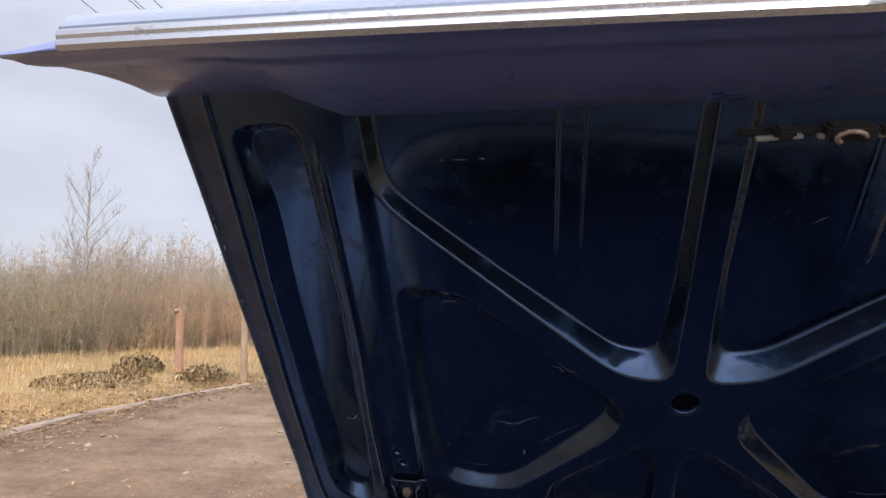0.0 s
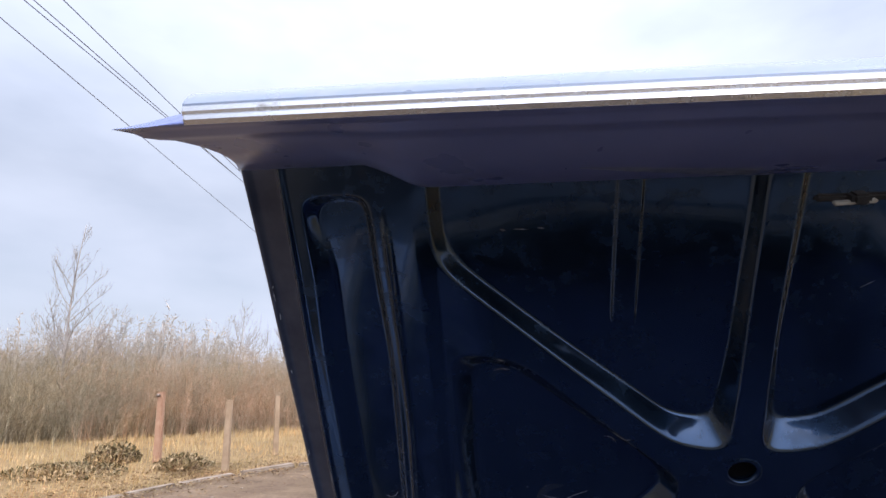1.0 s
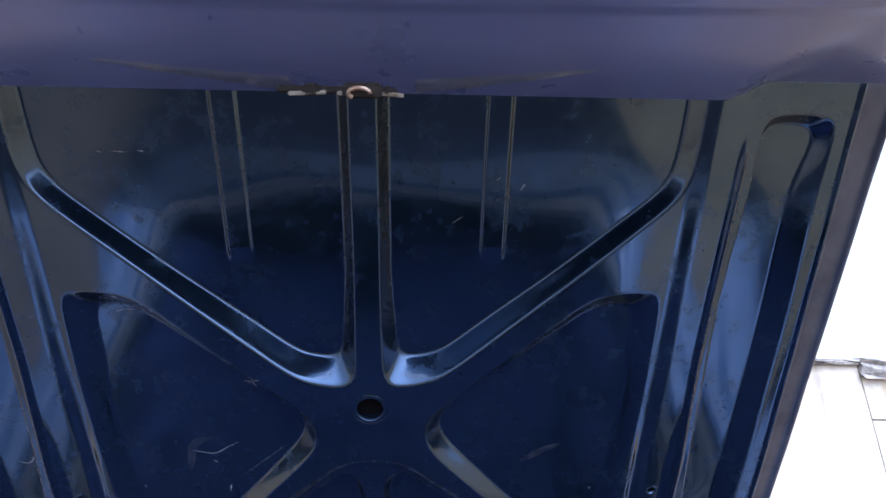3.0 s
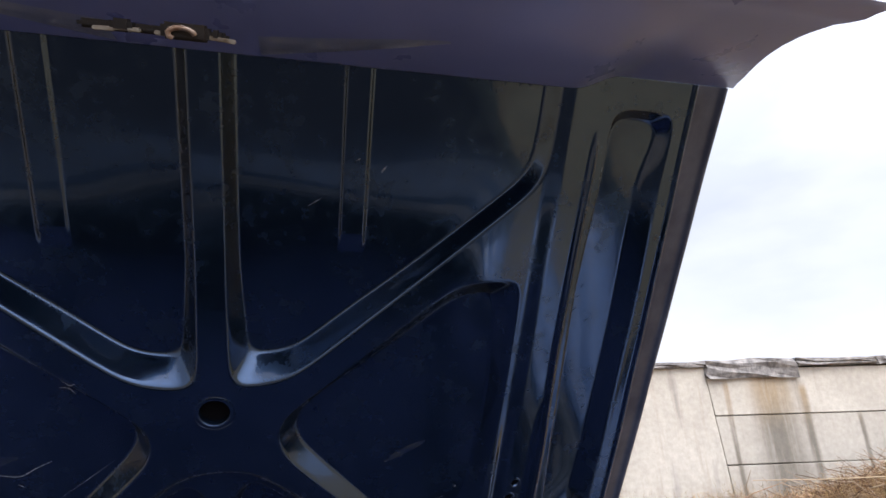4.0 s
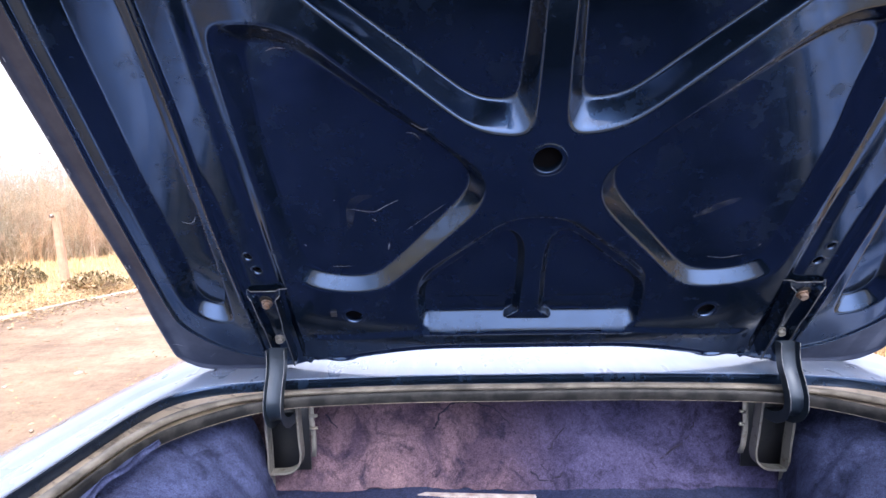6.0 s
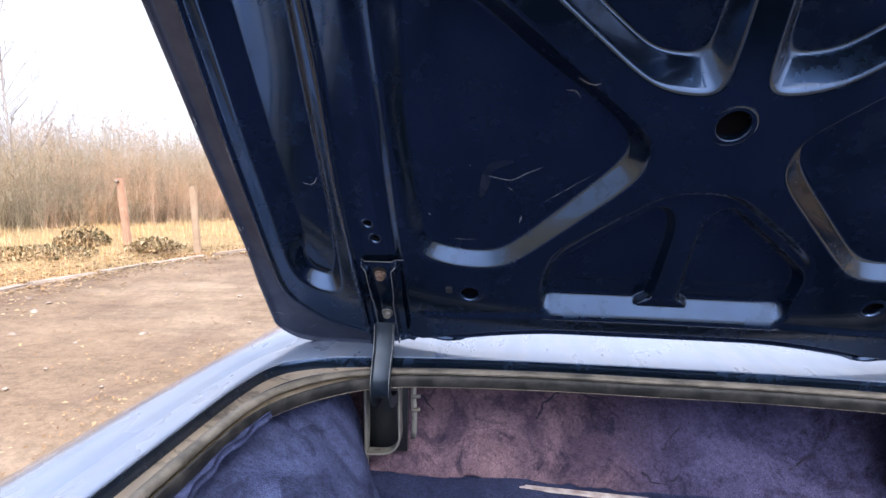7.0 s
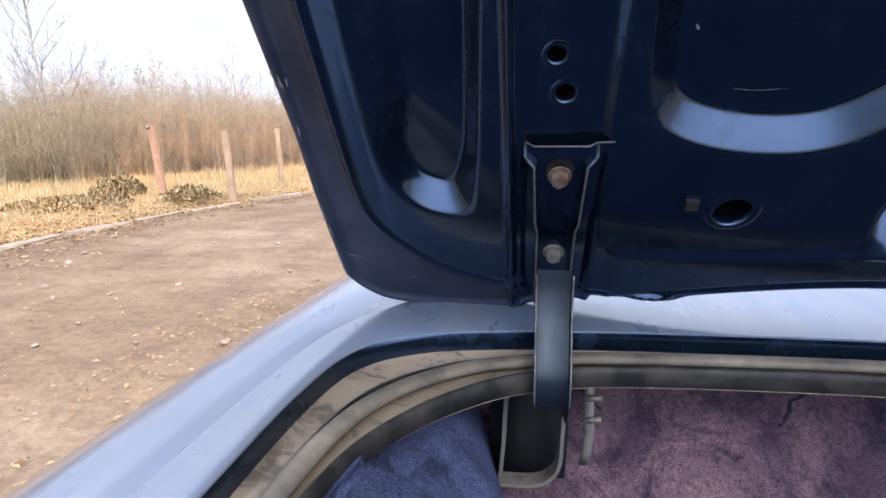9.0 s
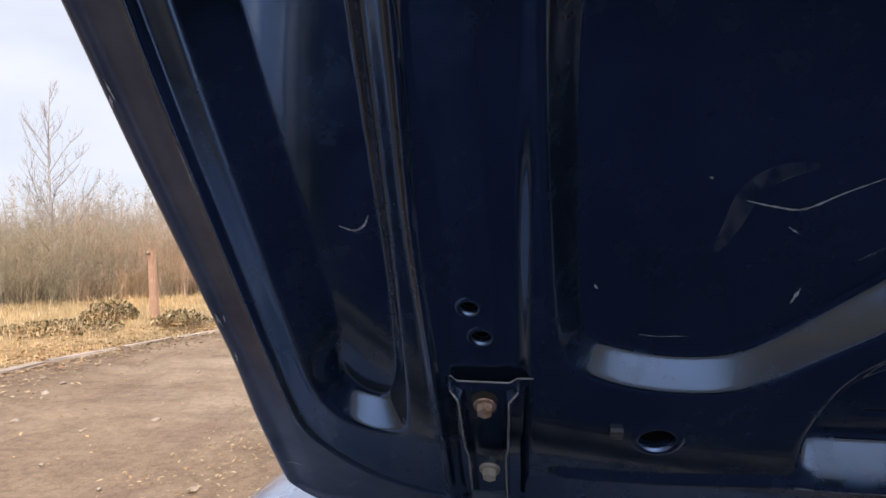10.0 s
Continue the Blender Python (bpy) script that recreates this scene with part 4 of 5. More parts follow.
# gooseneck hinge arms and the boxes that they turn in
for sgn in (-1, 1):
    path = smooth_line([(0.061, 1.026), (0.060, 1.004), (0.053, 0.978), (0.038, 0.952), (0.028, 0.926), (0.034, 0.902), (0.062, 0.884), (0.100, 0.878)], 5)
    prof = [(-0.0175, 0.014), (-0.0165, 0.0145), (-0.0155, 0.002), (-0.010, 0.0), (0.0, -0.0012), (0.010, 0.0), (0.0155, 0.002), (0.0165, 0.0145), (0.0175, 0.014), (0.0165, -0.006), (-0.0165, -0.006)]
    verts = []
    for i, q in enumerate(path):
        d = path[min(i + 1, len(path) - 1)] - path[max(i - 1, 0)]
        d = d / np.linalg.norm(d)
        n2 = np.array([d[1], -d[0]])
        wide = 1.0 - 0.10 * i / len(path)
        for x, h in prof:
            verts.append((sgn * 0.476 + x * wide, q[0] + n2[0] * h, q[1] + n2[1] * h))
    faces = []
    m = len(prof)
    for i in range(len(path) - 1):
        for k in range(m):
            a, b = i * m + k, i * m + (k + 1) % m
            faces.append((a, a + m, b + m, b))
    part("hinge_arm", verts, faces, ARM, car, "blue-grey curved steel hinge arm", flat_angle=40)
    for e in (-1, 1):
        edge = []
        for i, q in enumerate(path[:24]):
            d = path[i + 1] - path[max(i - 1, 0)]
            d = d / np.linalg.norm(d)
            edge.append((sgn * 0.476 + e * 0.017 * (1.0 - 0.10 * i / len(path)), q[0] + d[1] * 0.0143, q[1] - d[0] * 0.0143))
        part("worn_edge", *tube(edge, 0.0010, 5), PALE_EDGE, car)
    # bent strip box
    xo, xi = -0.048, 0.018
    line = [(xo + 0.004, 0.905), (xo, 0.80), (xo - 0.006, 0.715), (xo - 0.010, 0.668)]
    inner_leg = smooth_line([(xi + 0.003, 0.905), (xi, 0.830), (xi - 0.001, 0.782), (xi - 0.010, 0.758), (xi - 0.030, 0.744), (xo - 0.003, 0.741)], 6)
    v2, f2 = ribbon([(sgn * 0.476 + (x if sgn < 0 else -x), 0.118 - (z - 0.83) * 0.22, z) for x, z in inner_leg], (0, 1, 0), 0.024, 0.0042)
    v1, f1 = ribbon([(sgn * 0.476 + (x if sgn < 0 else -x), 0.118 - (z - 0.83) * 0.22, z) for x, z in line], (0, 1, 0), 0.026, 0.0045)
    part("hinge_box", *merge((v1, f1), (v2, f2)), GREYSTEEL, car, "worn grey steel hinge box", flat_angle=30)
    xs = sgn * 0.476 + (0.045 if sgn < 0 else -0.045)
    strip_path = [(xs, 0.112, 0.905), (xs, 0.110, 0.868), (xs + 0.002, 0.112, 0.835), (xs + 0.001, 0.117, 0.800), (xs - 0.002, 0.121, 0.782)]
    stubs = [tube([(xs - 0.003, 0.107, z), (xs + 0.013 * -sgn, 0.105, z + 0.003)], 0.0035, 6) for z in (0.872, 0.846)]
    part("spring_end", *merge(ribbon(strip_path, (1, 0, 0), 0.010, 0.003), *stubs), GREYSTEEL, car, "narrow grey bracket with spring ends")
    # dark strip behind the box stands in for the shade within it
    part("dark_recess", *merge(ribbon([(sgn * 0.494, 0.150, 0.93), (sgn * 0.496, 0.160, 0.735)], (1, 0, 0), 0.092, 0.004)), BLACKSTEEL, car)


# ---- boot lining ----
def sheet(name, fx, nu, nv, thick, material, label, kind_parent=car):
    """A cloth sheet with thickness from a function of two numbers from 0 to 1."""
    pts = np.array([[fx(i / (nu - 1), j / (nv - 1)) for j in range(nv)] for i in range(nu)])
    du, dv = np.gradient(pts, axis=0), np.gradient(pts, axis=1)
    nn = np.cross(du, dv)
    nn /= np.linalg.norm(nn, axis=2)[..., None] + 1e-9
    top, bot = pts.reshape(-1, 3), (pts - nn * thick).reshape(-1, 3)
    k = nu * nv
    faces = grid_faces(nu, nv) + [tuple(q + k for q in f)[::-1] for f in grid_faces(nu, nv)]
    rim = [i * nv for i in range(nu)] + [(nu - 1) * nv + j for j in range(1, nv)] + [i * nv + nv - 1 for i in range(nu - 2, -1, -1)] + [j for j in range(nv - 2, 0, -1)]
    faces += [(rim[i], rim[(i + 1) % len(rim)], rim[(i + 1) % len(rim)] + k, rim[i] + k) for i in range(len(rim))]
    return part(name, np.concatenate([top, bot]), faces, material, kind_parent, label)


def wav(x, y, z=0.0):
    return noise.noise(Vector((x, y, z)))


def bulkhead(a, b):
    x = -0.60 + 1.20 * a
    z = 0.935 - 0.255 * b
    y = 0.245 - 0.075 * b * b + 0.014 * wav(x * 6, z * 9) + 0.007 * wav(x * 17, z * 19) + 0.003 * wav(x * 45, z * 45)
    if b > 0.93:
        z += 0.008 * wav(x * 30, 3.0)
    return (x, y, z)


sheet("bulkhead_carpet", bulkhead, 240, 70, 0.008, CARPET_PURPLE, "faded purple carpet lining on the bulkhead")


def floor_mat(a, b):
    x = -0.64 + 1.28 * a
    y = 0.26 - 1.08 * b
    return (x, y, 0.672 + 0.006 * wav(x * 4, y * 4) + 0.002 * wav(x * 15, y * 15))


sheet("floor_mat", floor_mat, 60, 50, 0.012, MAT_FLOOR, "blue carpet mat on the boot floor")

for sgn in (-1, 1):
    def side_lining(a, b, sgn=sgn):
        y = 0.155 - 0.92 * b
        hump = 0.5 + 0.5 * math.sin(min(1.0, b * 2.2) * math.pi)
        x0 = 0.665 - 0.06 * max(0.0, 1 - b * 6)
        x1 = 0.490 + 0.02 * b + 0.040 * max(0.0, 1 - b * 7) - 0.055 * hump * (b > 0.02) * min(1.0, b * 4)
        t = a
        x = x0 + (x1 - x0) * t
        drop = t ** 2.6
        z = 0.882 - 0.022 * t - 0.200 * drop + 0.014 * wav(sgn * 3 + x * 8, y * 7) + 0.008 * wav(x * 20, y * 20, sgn) + 0.003 * wav(x * 50, y * 50)
        return (sgn * x, y, z)

    sheet("side_carpet", side_lining, 80, 150, -0.008 * sgn, CARPET_BLUE, "crumpled blue carpet lining over the wheel arch")

    def flap(a, b, sgn=sgn):
        y = 0.020 - 0.75 * b
        x0 = 0.668 - 0.036 * max(0.0, 1 - b * 8)
        x1 = 0.622 + 0.004 * math.sin(b * 23) + 0.003 * math.sin(b * 61)
        x = x0 + (x1 - x0) * a
        z = 0.900 + 0.014 * a + 0.004 * wav(x * 9, y * 8, 2.0 * sgn) + 0.003 * wav(x * 30, y * 30, 4.0)
        return (sgn * x, y, z)

    sheet("carpet_flap", flap, 16, 110, -0.009 * sgn, CARPET_BLUE, "loose edge of blue carpet lining")


def crease(points, width=0.004):
    """A dark rod on the bulkhead carpet, standing in for a fold's shade."""
    line = smooth_line(points, 12)
    pts = []
    for i, (x, z) in enumerate(line):
        x, z = x + 0.006 * wav(x * 70, z * 70, 1.0), z + 0.006 * wav(x * 70, z * 70, 8.0)
        a, b = (x + 0.60) / 1.20, (0.935 - z) / 0.255
        q = Vector(bulkhead(min(max(a, 0), 1), min(max(b, 0), 0.92)))
        pts.append((q.x, q.y - 0.0075 + 0.002 * wav(x * 120, z * 120, 5.0), q.z))
    part("crease", *tube(pts, width, 6, 0.4), CREASE, car)


for line in ([(-0.189, 0.795), (-0.172, 0.832), (-0.132, 0.851), (-0.071, 0.840), (-0.030, 0.812), (0.000, 0.772), (0.030, 0.738), (0.069, 0.706)], [(0.069, 0.706), (0.095, 0.722), (0.132, 0.750)],
             [(0.058, 0.756), (0.090, 0.788), (0.135, 0.812)], [(0.020, 0.715), (0.045, 0.695), (0.085, 0.690)], [(0.296, 0.735), (0.360, 0.780), (0.384, 0.812)], [(-0.43, 0.83), (-0.405, 0.80)]):
    crease(line, 0.0028)

bm = box(0, 0, 0, 0.250, 0.017, 0.008, 0.002)
stick_m = Matrix.Translation((-0.100, 0.140, 0.682)) @ pose(0, 0, 0, 0, 0, -3)
bm.transform(stick_m)
tagged(bm_part("wooden_strip", bm, STICK, None), "pale split wooden strip lying on the boot floor mat", "wood strip")

# ---- ground, road, kerb ----
def ground_height(x, y):
    bank = 0.14 * step((-5.6 - x + 0.25 * np.clip(y - 5, 0, 4)) / 1.5) * step((30 - np.hypot(x, y)) / 10)
    return bank


def build_ground():
    xs = np.concatenate([[-2500, -600, -150, -60], np.linspace(-30, 30, 121), [60, 150, 600, 2500]])
    ys = np.concatenate([[-2500, -600, -150, -60], np.linspace(-30, 30, 121), [60, 150, 600, 2500]])
    X, Y = np.meshgrid(xs, ys, indexing="ij")
    near = step((40 - np.hypot(X, Y)) / 10)
    Z = ground_height(X, Y) + near * 0.018 * np.vectorize(lambda a, b: wav(a * 1.3, b * 1.3))(X, Y) - 0.02
    ob = part("ground", np.stack([X, Y, Z], -1).reshape(-1, 3), grid_faces(len(xs), len(ys)), EARTH)
    tagged(ob, "dry autumn field with yellow grass and bare earth", "ground", kind="structure")


build_ground()
KERB_LINE = smooth_line([(-7.6, -16), (-6.3, -6), (-5.75, 0), (-5.50, 3.0), (-5.38, 5.0), (-5.00, 6.8), (-4.35, 8.1), (-3.3, 10.0), (-1.6, 13.0), (1.0, 17.0), (5.0, 22.0)], 10)


def kerb_x(y):
    return np.interp(y, KERB_LINE[:, 1], KERB_LINE[:, 0])


def build_road():
    ys = np.concatenate([np.linspace(-16, 12, 230), np.linspace(12.3, 22, 30)])
    ts = np.linspace(0, 1, 70)
    verts = []
    for y in ys:
        x0 = float(kerb_x(y))
        x1 = 1.9 + 0.25 * math.sin(y * 0.9) + max(0.0, y - 6) * 0.75
        for t in ts:
            x = x0 + (x1 - x0) * t
            z = 0.012 + 0.010 * wav(x * 1.1, y * 0.8) + 0.006 * wav(x * 4, y * 4) - 0.055 * float(step((t - 0.90) / 0.10))
            verts.append((x, y, z))
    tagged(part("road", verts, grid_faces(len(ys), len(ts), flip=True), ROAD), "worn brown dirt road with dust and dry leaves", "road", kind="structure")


build_road()


def build_kerb():
    rng = random.Random(3)
    kerb = tagged(empty("kerb", (-5.4, 4, 0)), "low broken concrete kerb along the dirt road", "kerb", kind="structure")
    y = -6.0
    while y < 14:
        length = rng.uniform(0.75, 1.05)
        a, b = Vector((float(kerb_x(y)), y, 0)), Vector((float(kerb_x(y + length)), y + length, 0))
        mid = (a + b) / 2
        ang = math.degrees(math.atan2(b.y - a.y, b.x - a.x))
        bm = bmesh.new()
        bmesh.ops.create_cube(bm, size=1, matrix=Matrix.Diagonal((length - rng.uniform(0.015, 0.05), 0.13, 0.2, 1)))
        bmesh.ops.bevel(bm, geom=list(bm.edges), offset=0.022, segments=2, affect="EDGES")
        for v in bm.verts:
            v.co += Vector((rng.uniform(-1, 1), rng.uniform(-1, 1), rng.uniform(-1, 1))) * 0.009
        bm.transform(Matrix.Translation((mid.x - 0.06, mid.y, -0.045 + rng.uniform(-0.012, 0.012))) @ pose(0, 0, 0, rng.uniform(-3, 3), rng.uniform(-1.2, 1.2), ang + rng.uniform(-1.2, 1.2)))
        ob = bm_part("kerbstone", bm, KERB, kerb)
        ob.matrix_parent_inverse = Matrix.Translation((5.4, -4, 0))
        y += length


build_kerb()


# ---- plants and litter ----
def blade_field(name, count, place, height, width, lean, material, label, category, seed, bend=0.4, group=""):
    """Many thin bent blades as one mesh."""
    rng = random.Random(seed)
    verts, faces = [], []
    for _ in range(count):
        x, y, z, k = place(rng)
        h = rng.uniform(*height) * k
        an, tilt = rng.uniform(0, 6.283), rng.gauss(0, lean)
        dx, dy = math.cos(an), math.sin(an)
        w = width * rng.uniform(0.6, 1.3)
        o = len(verts)
        px, py = -dy * w, dx * w
        t1, t2 = tilt, tilt * (1 + bend) + rng.uniform(-bend, bend) * 0.6
        m = (x + dx * h * 0.55 * math.sin(t1), y + dy * h * 0.55 * math.sin(t1), z + h * 0.55 * math.cos(t1))
        e = (m[0] + dx * h * 0.45 * math.sin(t2), m[1] + dy * h * 0.45 * math.sin(t2), m[2] + h * 0.45 * math.cos(t2))
        verts += [(x - px, y - py, z), (x + px, y + py, z), (m[0] + px * 0.7, m[1] + py * 0.7, m[2]), (m[0] - px * 0.7, m[1] - py * 0.7, m[2]), e]
        faces += [(o, o + 1, o + 2, o + 3), (o + 3, o + 2, o + 4)]
    ob = part(name, verts, faces, material, smooth=False)
    return tagged(ob, label, category, kind="stuff")


def gz(x, y):
    return float(ground_height(np.array(x), np.array(y))) - 0.01


def verge(rng):
    y = rng.uniform(-4, 16)
    d = rng.random() ** 1.5 * 5.5
    x = float(kerb_x(y)) - 0.15 - d
    clump = 0.5 + 0.9 * max(0.0, wav(x * 1.4, y * 1.4, 5))
    return x, y, gz(x, y), clump * (0.45 + 0.25 * min(d, 2.5))


blade_field("verge_grass", 26000, verge, (0.10, 0.34), 0.0035, 0.45, STRAW, "dry yellow grass on the verge behind the kerb", "grass", 11)


def right_field(rng):
    x = 1.9 + rng.random() ** 1.3 * 8.0
    y = rng.uniform(-1.5, 5.3)
    clump = 0.35 + 1.3 * max(0.0, wav(x * 1.2, y * 1.2, 9) + 0.15)
    far = 0.34 + 0.85 * min(1.0, max(0.0, (x - 2.3) / 2.5))
    return x, y, gz(x, y), clump * far


blade_field("field_grass", 95000, right_field, (0.08, 0.33), 0.0026, 0.62, STRAW, "tall dry straw-coloured grass beside the car", "grass", 12)


def thicket_place(rng):
    t = rng.random()
    # front line of the thicket, and its depth
    x, y = -13.5 + 8.0 * t, 3.5 + 13.5 * t
    d = rng.random() ** 1.3 * 4.5
    x, y = x - d * 0.86 + rng.gauss(0, 0.35), y + d * 0.5 + rng.gauss(0, 0.35)
    tall = 0.74 + 0.42 * wav(x * 0.5, y * 0.5, 1.0) + 0.30 * abs(wav(x * 2.1, y * 2.1, 3.0)) + 0.07 * d + 0.22 * (1 - t) ** 2
    return x, y, gz(x, y), max(0.45, tall)


def twig_field(name, count, place, height, base, material, label, category, seed, stems=4, twigs=7, fan=0.30, kink=0.5):
    """Bare shrubs: every root sends up fanned, bent stems with side twigs and finer twigs on them."""
    rng, gen2 = random.Random(seed), np.random.default_rng(seed)
    roots = np.array([place(rng) for _ in range(count)])
    roots = np.repeat(roots, stems, 0)
    n = len(roots)

    def directions(azimuth, tilt):
        return np.stack([np.cos(azimuth) * np.sin(tilt), np.sin(azimuth) * np.sin(tilt), np.cos(tilt)], 1)

    h = (gen2.uniform(height[0], height[1], n) * roots[:, 3] * gen2.uniform(0.6, 1.05, n))[:, None]
    az = gen2.uniform(0, 6.283, n)
    tilt = np.abs(gen2.normal(0, fan, n))
    p0 = roots[:, :3] + np.stack([gen2.normal(0, 0.05, n), gen2.normal(0, 0.05, n), np.full(n, -0.03)], 1)
    p1 = p0 + directions(az, tilt * 0.7) * h * 0.5
    p2 = p1 + directions(az + gen2.normal(0, kink, n), tilt * 1.3 + gen2.normal(0, 0.12, n)) * h * 0.5
    wide = base * gen2.uniform(0.6, 1.4, n)
    starts, ends, widths = [p0, p1 - (p1 - p0) * 0.12], [p1 + (p2 - p1) * 0.25, p2], [wide, wide * 0.65]
    for _ in range(twigs):
        f = gen2.uniform(0.2, 0.97, n)[:, None]
        p = np.where(f < 0.5, p0 + (p1 - p0) * f * 2, p1 + (p2 - p1) * (f * 2 - 1))
        ln = h * gen2.uniform(0.10, 0.30, n)[:, None] * (1.2 - 0.7 * f)
        d = directions(gen2.uniform(0, 6.283, n), gen2.uniform(0.25, 1.55, n))
        q = p + d * ln
        starts.append(p)
        ends.append(q)
        widths.append(wide * 0.46)
        m2 = p + d * ln * gen2.uniform(0.3, 0.7, n)[:, None]
        starts.append(m2)
        ends.append(m2 + directions(gen2.uniform(0, 6.283, n), gen2.uniform(0.1, 1.6, n)) * ln * 0.55)
        widths.append(wide * 0.36)
    P, Q, w = np.concatenate(starts), np.concatenate(ends), np.concatenate(widths)[:, None]
    d = Q - P
    s1 = np.cross(d, gen2.normal(0, 1, P.shape))
    s1 /= np.linalg.norm(s1, axis=1)[:, None] + 1e-9
    s2 = np.cross(d, s1)
    s2 /= np.linalg.norm(s2, axis=1)[:, None] + 1e-9
    verts = np.stack([P + s1 * w, P - (s1 * 0.5 - s2 * 0.87) * w, P - (s1 * 0.5 + s2 * 0.87) * w, Q], 1).reshape(-1, 3)
    o = np.arange(len(P))[:, None] * 4
    faces = np.concatenate([o + np.array([0, 1, 3]), o + np.array([1, 2, 3]), o + np.array([2, 0, 3])])
    me = bpy.data.meshes.new(name)
    me.from_pydata(verts.tolist(), [], faces.tolist())
    me.materials.append(material)
    return tagged(new(name, me), label, category, kind="stuff")


twig_field("thicket", 4600, thicket_place, (0.7, 2.5), 0.0042, TWIGS, "dense bare brown thicket beyond the verge", "bushes", 21, 4, 13, 0.50)


def red_place(rng):
    t = rng.uniform(0.36, 0.80)
    x, y = -12.2 + 8.0 * t, 4.6 + 13.5 * t
    d = rng.random() * 3.0
    x, y = x - d * 0.86 + rng.gauss(0, 0.4), y + d * 0.5 + rng.gauss(0, 0.4)
    return x, y, gz(x, y), 0.95 + 0.25 * wav(x * 0.6, y * 0.6, 4.0)


twig_field("red_bushes", 1000, red_place, (0.9, 2.35), 0.0042, TWIGS_RED, "reddish leafless bushes in the thicket", "bushes", 22, 4, 10, 0.45)


def sapling_place(rng):
    t = rng.random() ** 2.2
    x, y = -15.0 + 8.0 * t, 5.0 + 13.5 * t
    d = 1.0 + rng.random() * 4.0
    x, y = x - d * 0.86 + rng.gauss(0, 0.5), y + d * 0.5 + rng.gauss(0, 0.5)
    return x, y, gz(x, y), 0.9 + 0.3 * wav(x * 0.7, y * 0.7, 6.0) - 0.25 * t


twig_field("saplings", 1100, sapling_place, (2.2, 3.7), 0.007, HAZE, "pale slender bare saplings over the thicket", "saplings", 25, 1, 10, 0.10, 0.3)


def far_place(rng):
    t = rng.random()
    x, y = -60 + 62 * t, 28 + 42 * t
    x, y = x + rng.gauss(0, 2.5), y + rng.gauss(0, 2.5)
    return x, y, -0.02, 0.75 + 0.4 * wav(x * 0.1, y * 0.1, 7.0)


twig_field("far_wood", 2600, far_place, (5.0, 8.5), 0.075, HAZE, "bare wood in the distance, haze put into its pale grey", "trees", 23, 1, 12, 0.06, 0.3)


def build_tree(at, height, seed, label, lean=0.0, spread=0.42):
    """A bare tree: a trunk, limbs as one crown of branches and fine twigs."""
    rng = random.Random(seed)
    root = tagged(empty("tree", at), label, "tree")
    trunk_pts = []
    for k in range(9):
        f = k / 8
        trunk_pts.append((lean * f * height + 0.05 * math.sin(5 * f + seed), 0.04 * math.sin(4 * f + 2 * seed), f * height * 0.9 - 0.05))
    part("trunk", *tube(trunk_pts, height * 0.0068, 8, 0.15), BARK, root)
    pieces = []

    def branch(p, d, ln, r, level):
        pts, q, dd = [p], p.copy(), d.normalized()
        for _ in range(4):
            dd = (dd + Vector((rng.gauss(0, 0.12), rng.gauss(0, 0.12), 0.10 + rng.gauss(0, 0.06)))).normalized()
            q = q + dd * (ln / 4)
            pts.append(q.copy())
        pieces.append(tube(pts, r, 4 if level else 5, 0.25, False))
        if level < 2:
            for _ in range(7 if level == 0 else 6):
                f = rng.uniform(0.25, 1.0)
                i = min(3, int(f * 4))
                o = pts[i].lerp(pts[i + 1], f * 4 - i)
                a = rng.uniform(0, 6.283)
                side = Vector((math.cos(a), math.sin(a), 0.4))
                branch(o, dd * 0.9 + side * 0.75, ln * rng.uniform(0.28, 0.5), r * 0.5, level + 1)

    for _ in range(24):
        f = rng.uniform(0.22, 0.97)
        i = min(7, int(f * 8))
        o = Vector(trunk_pts[i]).lerp(Vector(trunk_pts[i + 1]), f * 8 - i)
        a = rng.uniform(0, 6.283)
        branch(o, Vector((math.cos(a), math.sin(a), 1.25)), height * spread * (1.12 - f) * rng.uniform(0.6, 1.1) + 0.15, height * 0.0032 * (1.2 - f), 0)
    part("crown", *merge(*pieces), BARK, root)
    return root


def polar(az, dist):
    return (-0.3 + dist * math.sin(radians(az)), -0.8 + dist * math.cos(radians(az)), 0.1)


build_tree(polar(-44.2, 16.0), 5.7, 1, "slender bare birch tree standing in the thicket", 0.0, 0.27)
build_tree(polar(-40.0, 21.0), 4.0, 3, "young bare tree behind the bushes", -0.03, 0.4)
build_tree(polar(-29.5, 34.0), 6.0, 4, "bare tree rising over the far end of the thicket", 0.0, 0.45)
build_tree(polar(-25.5, 30.0), 5.0, 5, "bare tree rising over the far end of the thicket", 0.02, 0.45)


def build_post(at, height, size, lean_x, lean_y, material, label, seed):
    rng = random.Random(seed)
    bm = bmesh.new()
    bmesh.ops.create_cube(bm, size=1, matrix=Matrix.Translation((0, 0, 0.5)))
    bmesh.ops.subdivide_edges(bm, edges=[e for e in bm.edges if abs(e.verts[0].co.z - e.verts[1].co.z) > 0.5], cuts=6)
    bmesh.ops.bevel(bm, geom=[e for e in bm.edges if abs(e.verts[0].co.z - e.verts[1].co.z) > 0.01], offset=0.14, segments=2, affect="EDGES")
    for v in bm.verts:
        k = 1.0 - 0.12 * v.co.z
        v.co = Vector((v.co.x * size * k, v.co.y * size * k, v.co.z * (height + 0.15) - 0.15)) + Vector((rng.uniform(-1, 1), rng.uniform(-1, 1), 0)) * 0.004
    bm.transform(Matrix.Translation(at) @ pose(0, 0, 0, lean_y, lean_x, rng.uniform(0, 40)))
    ob = bm_part("fence_post", bm, material, None)
    tagged(ob, label, "post", group="row of old fence posts")
    return ob


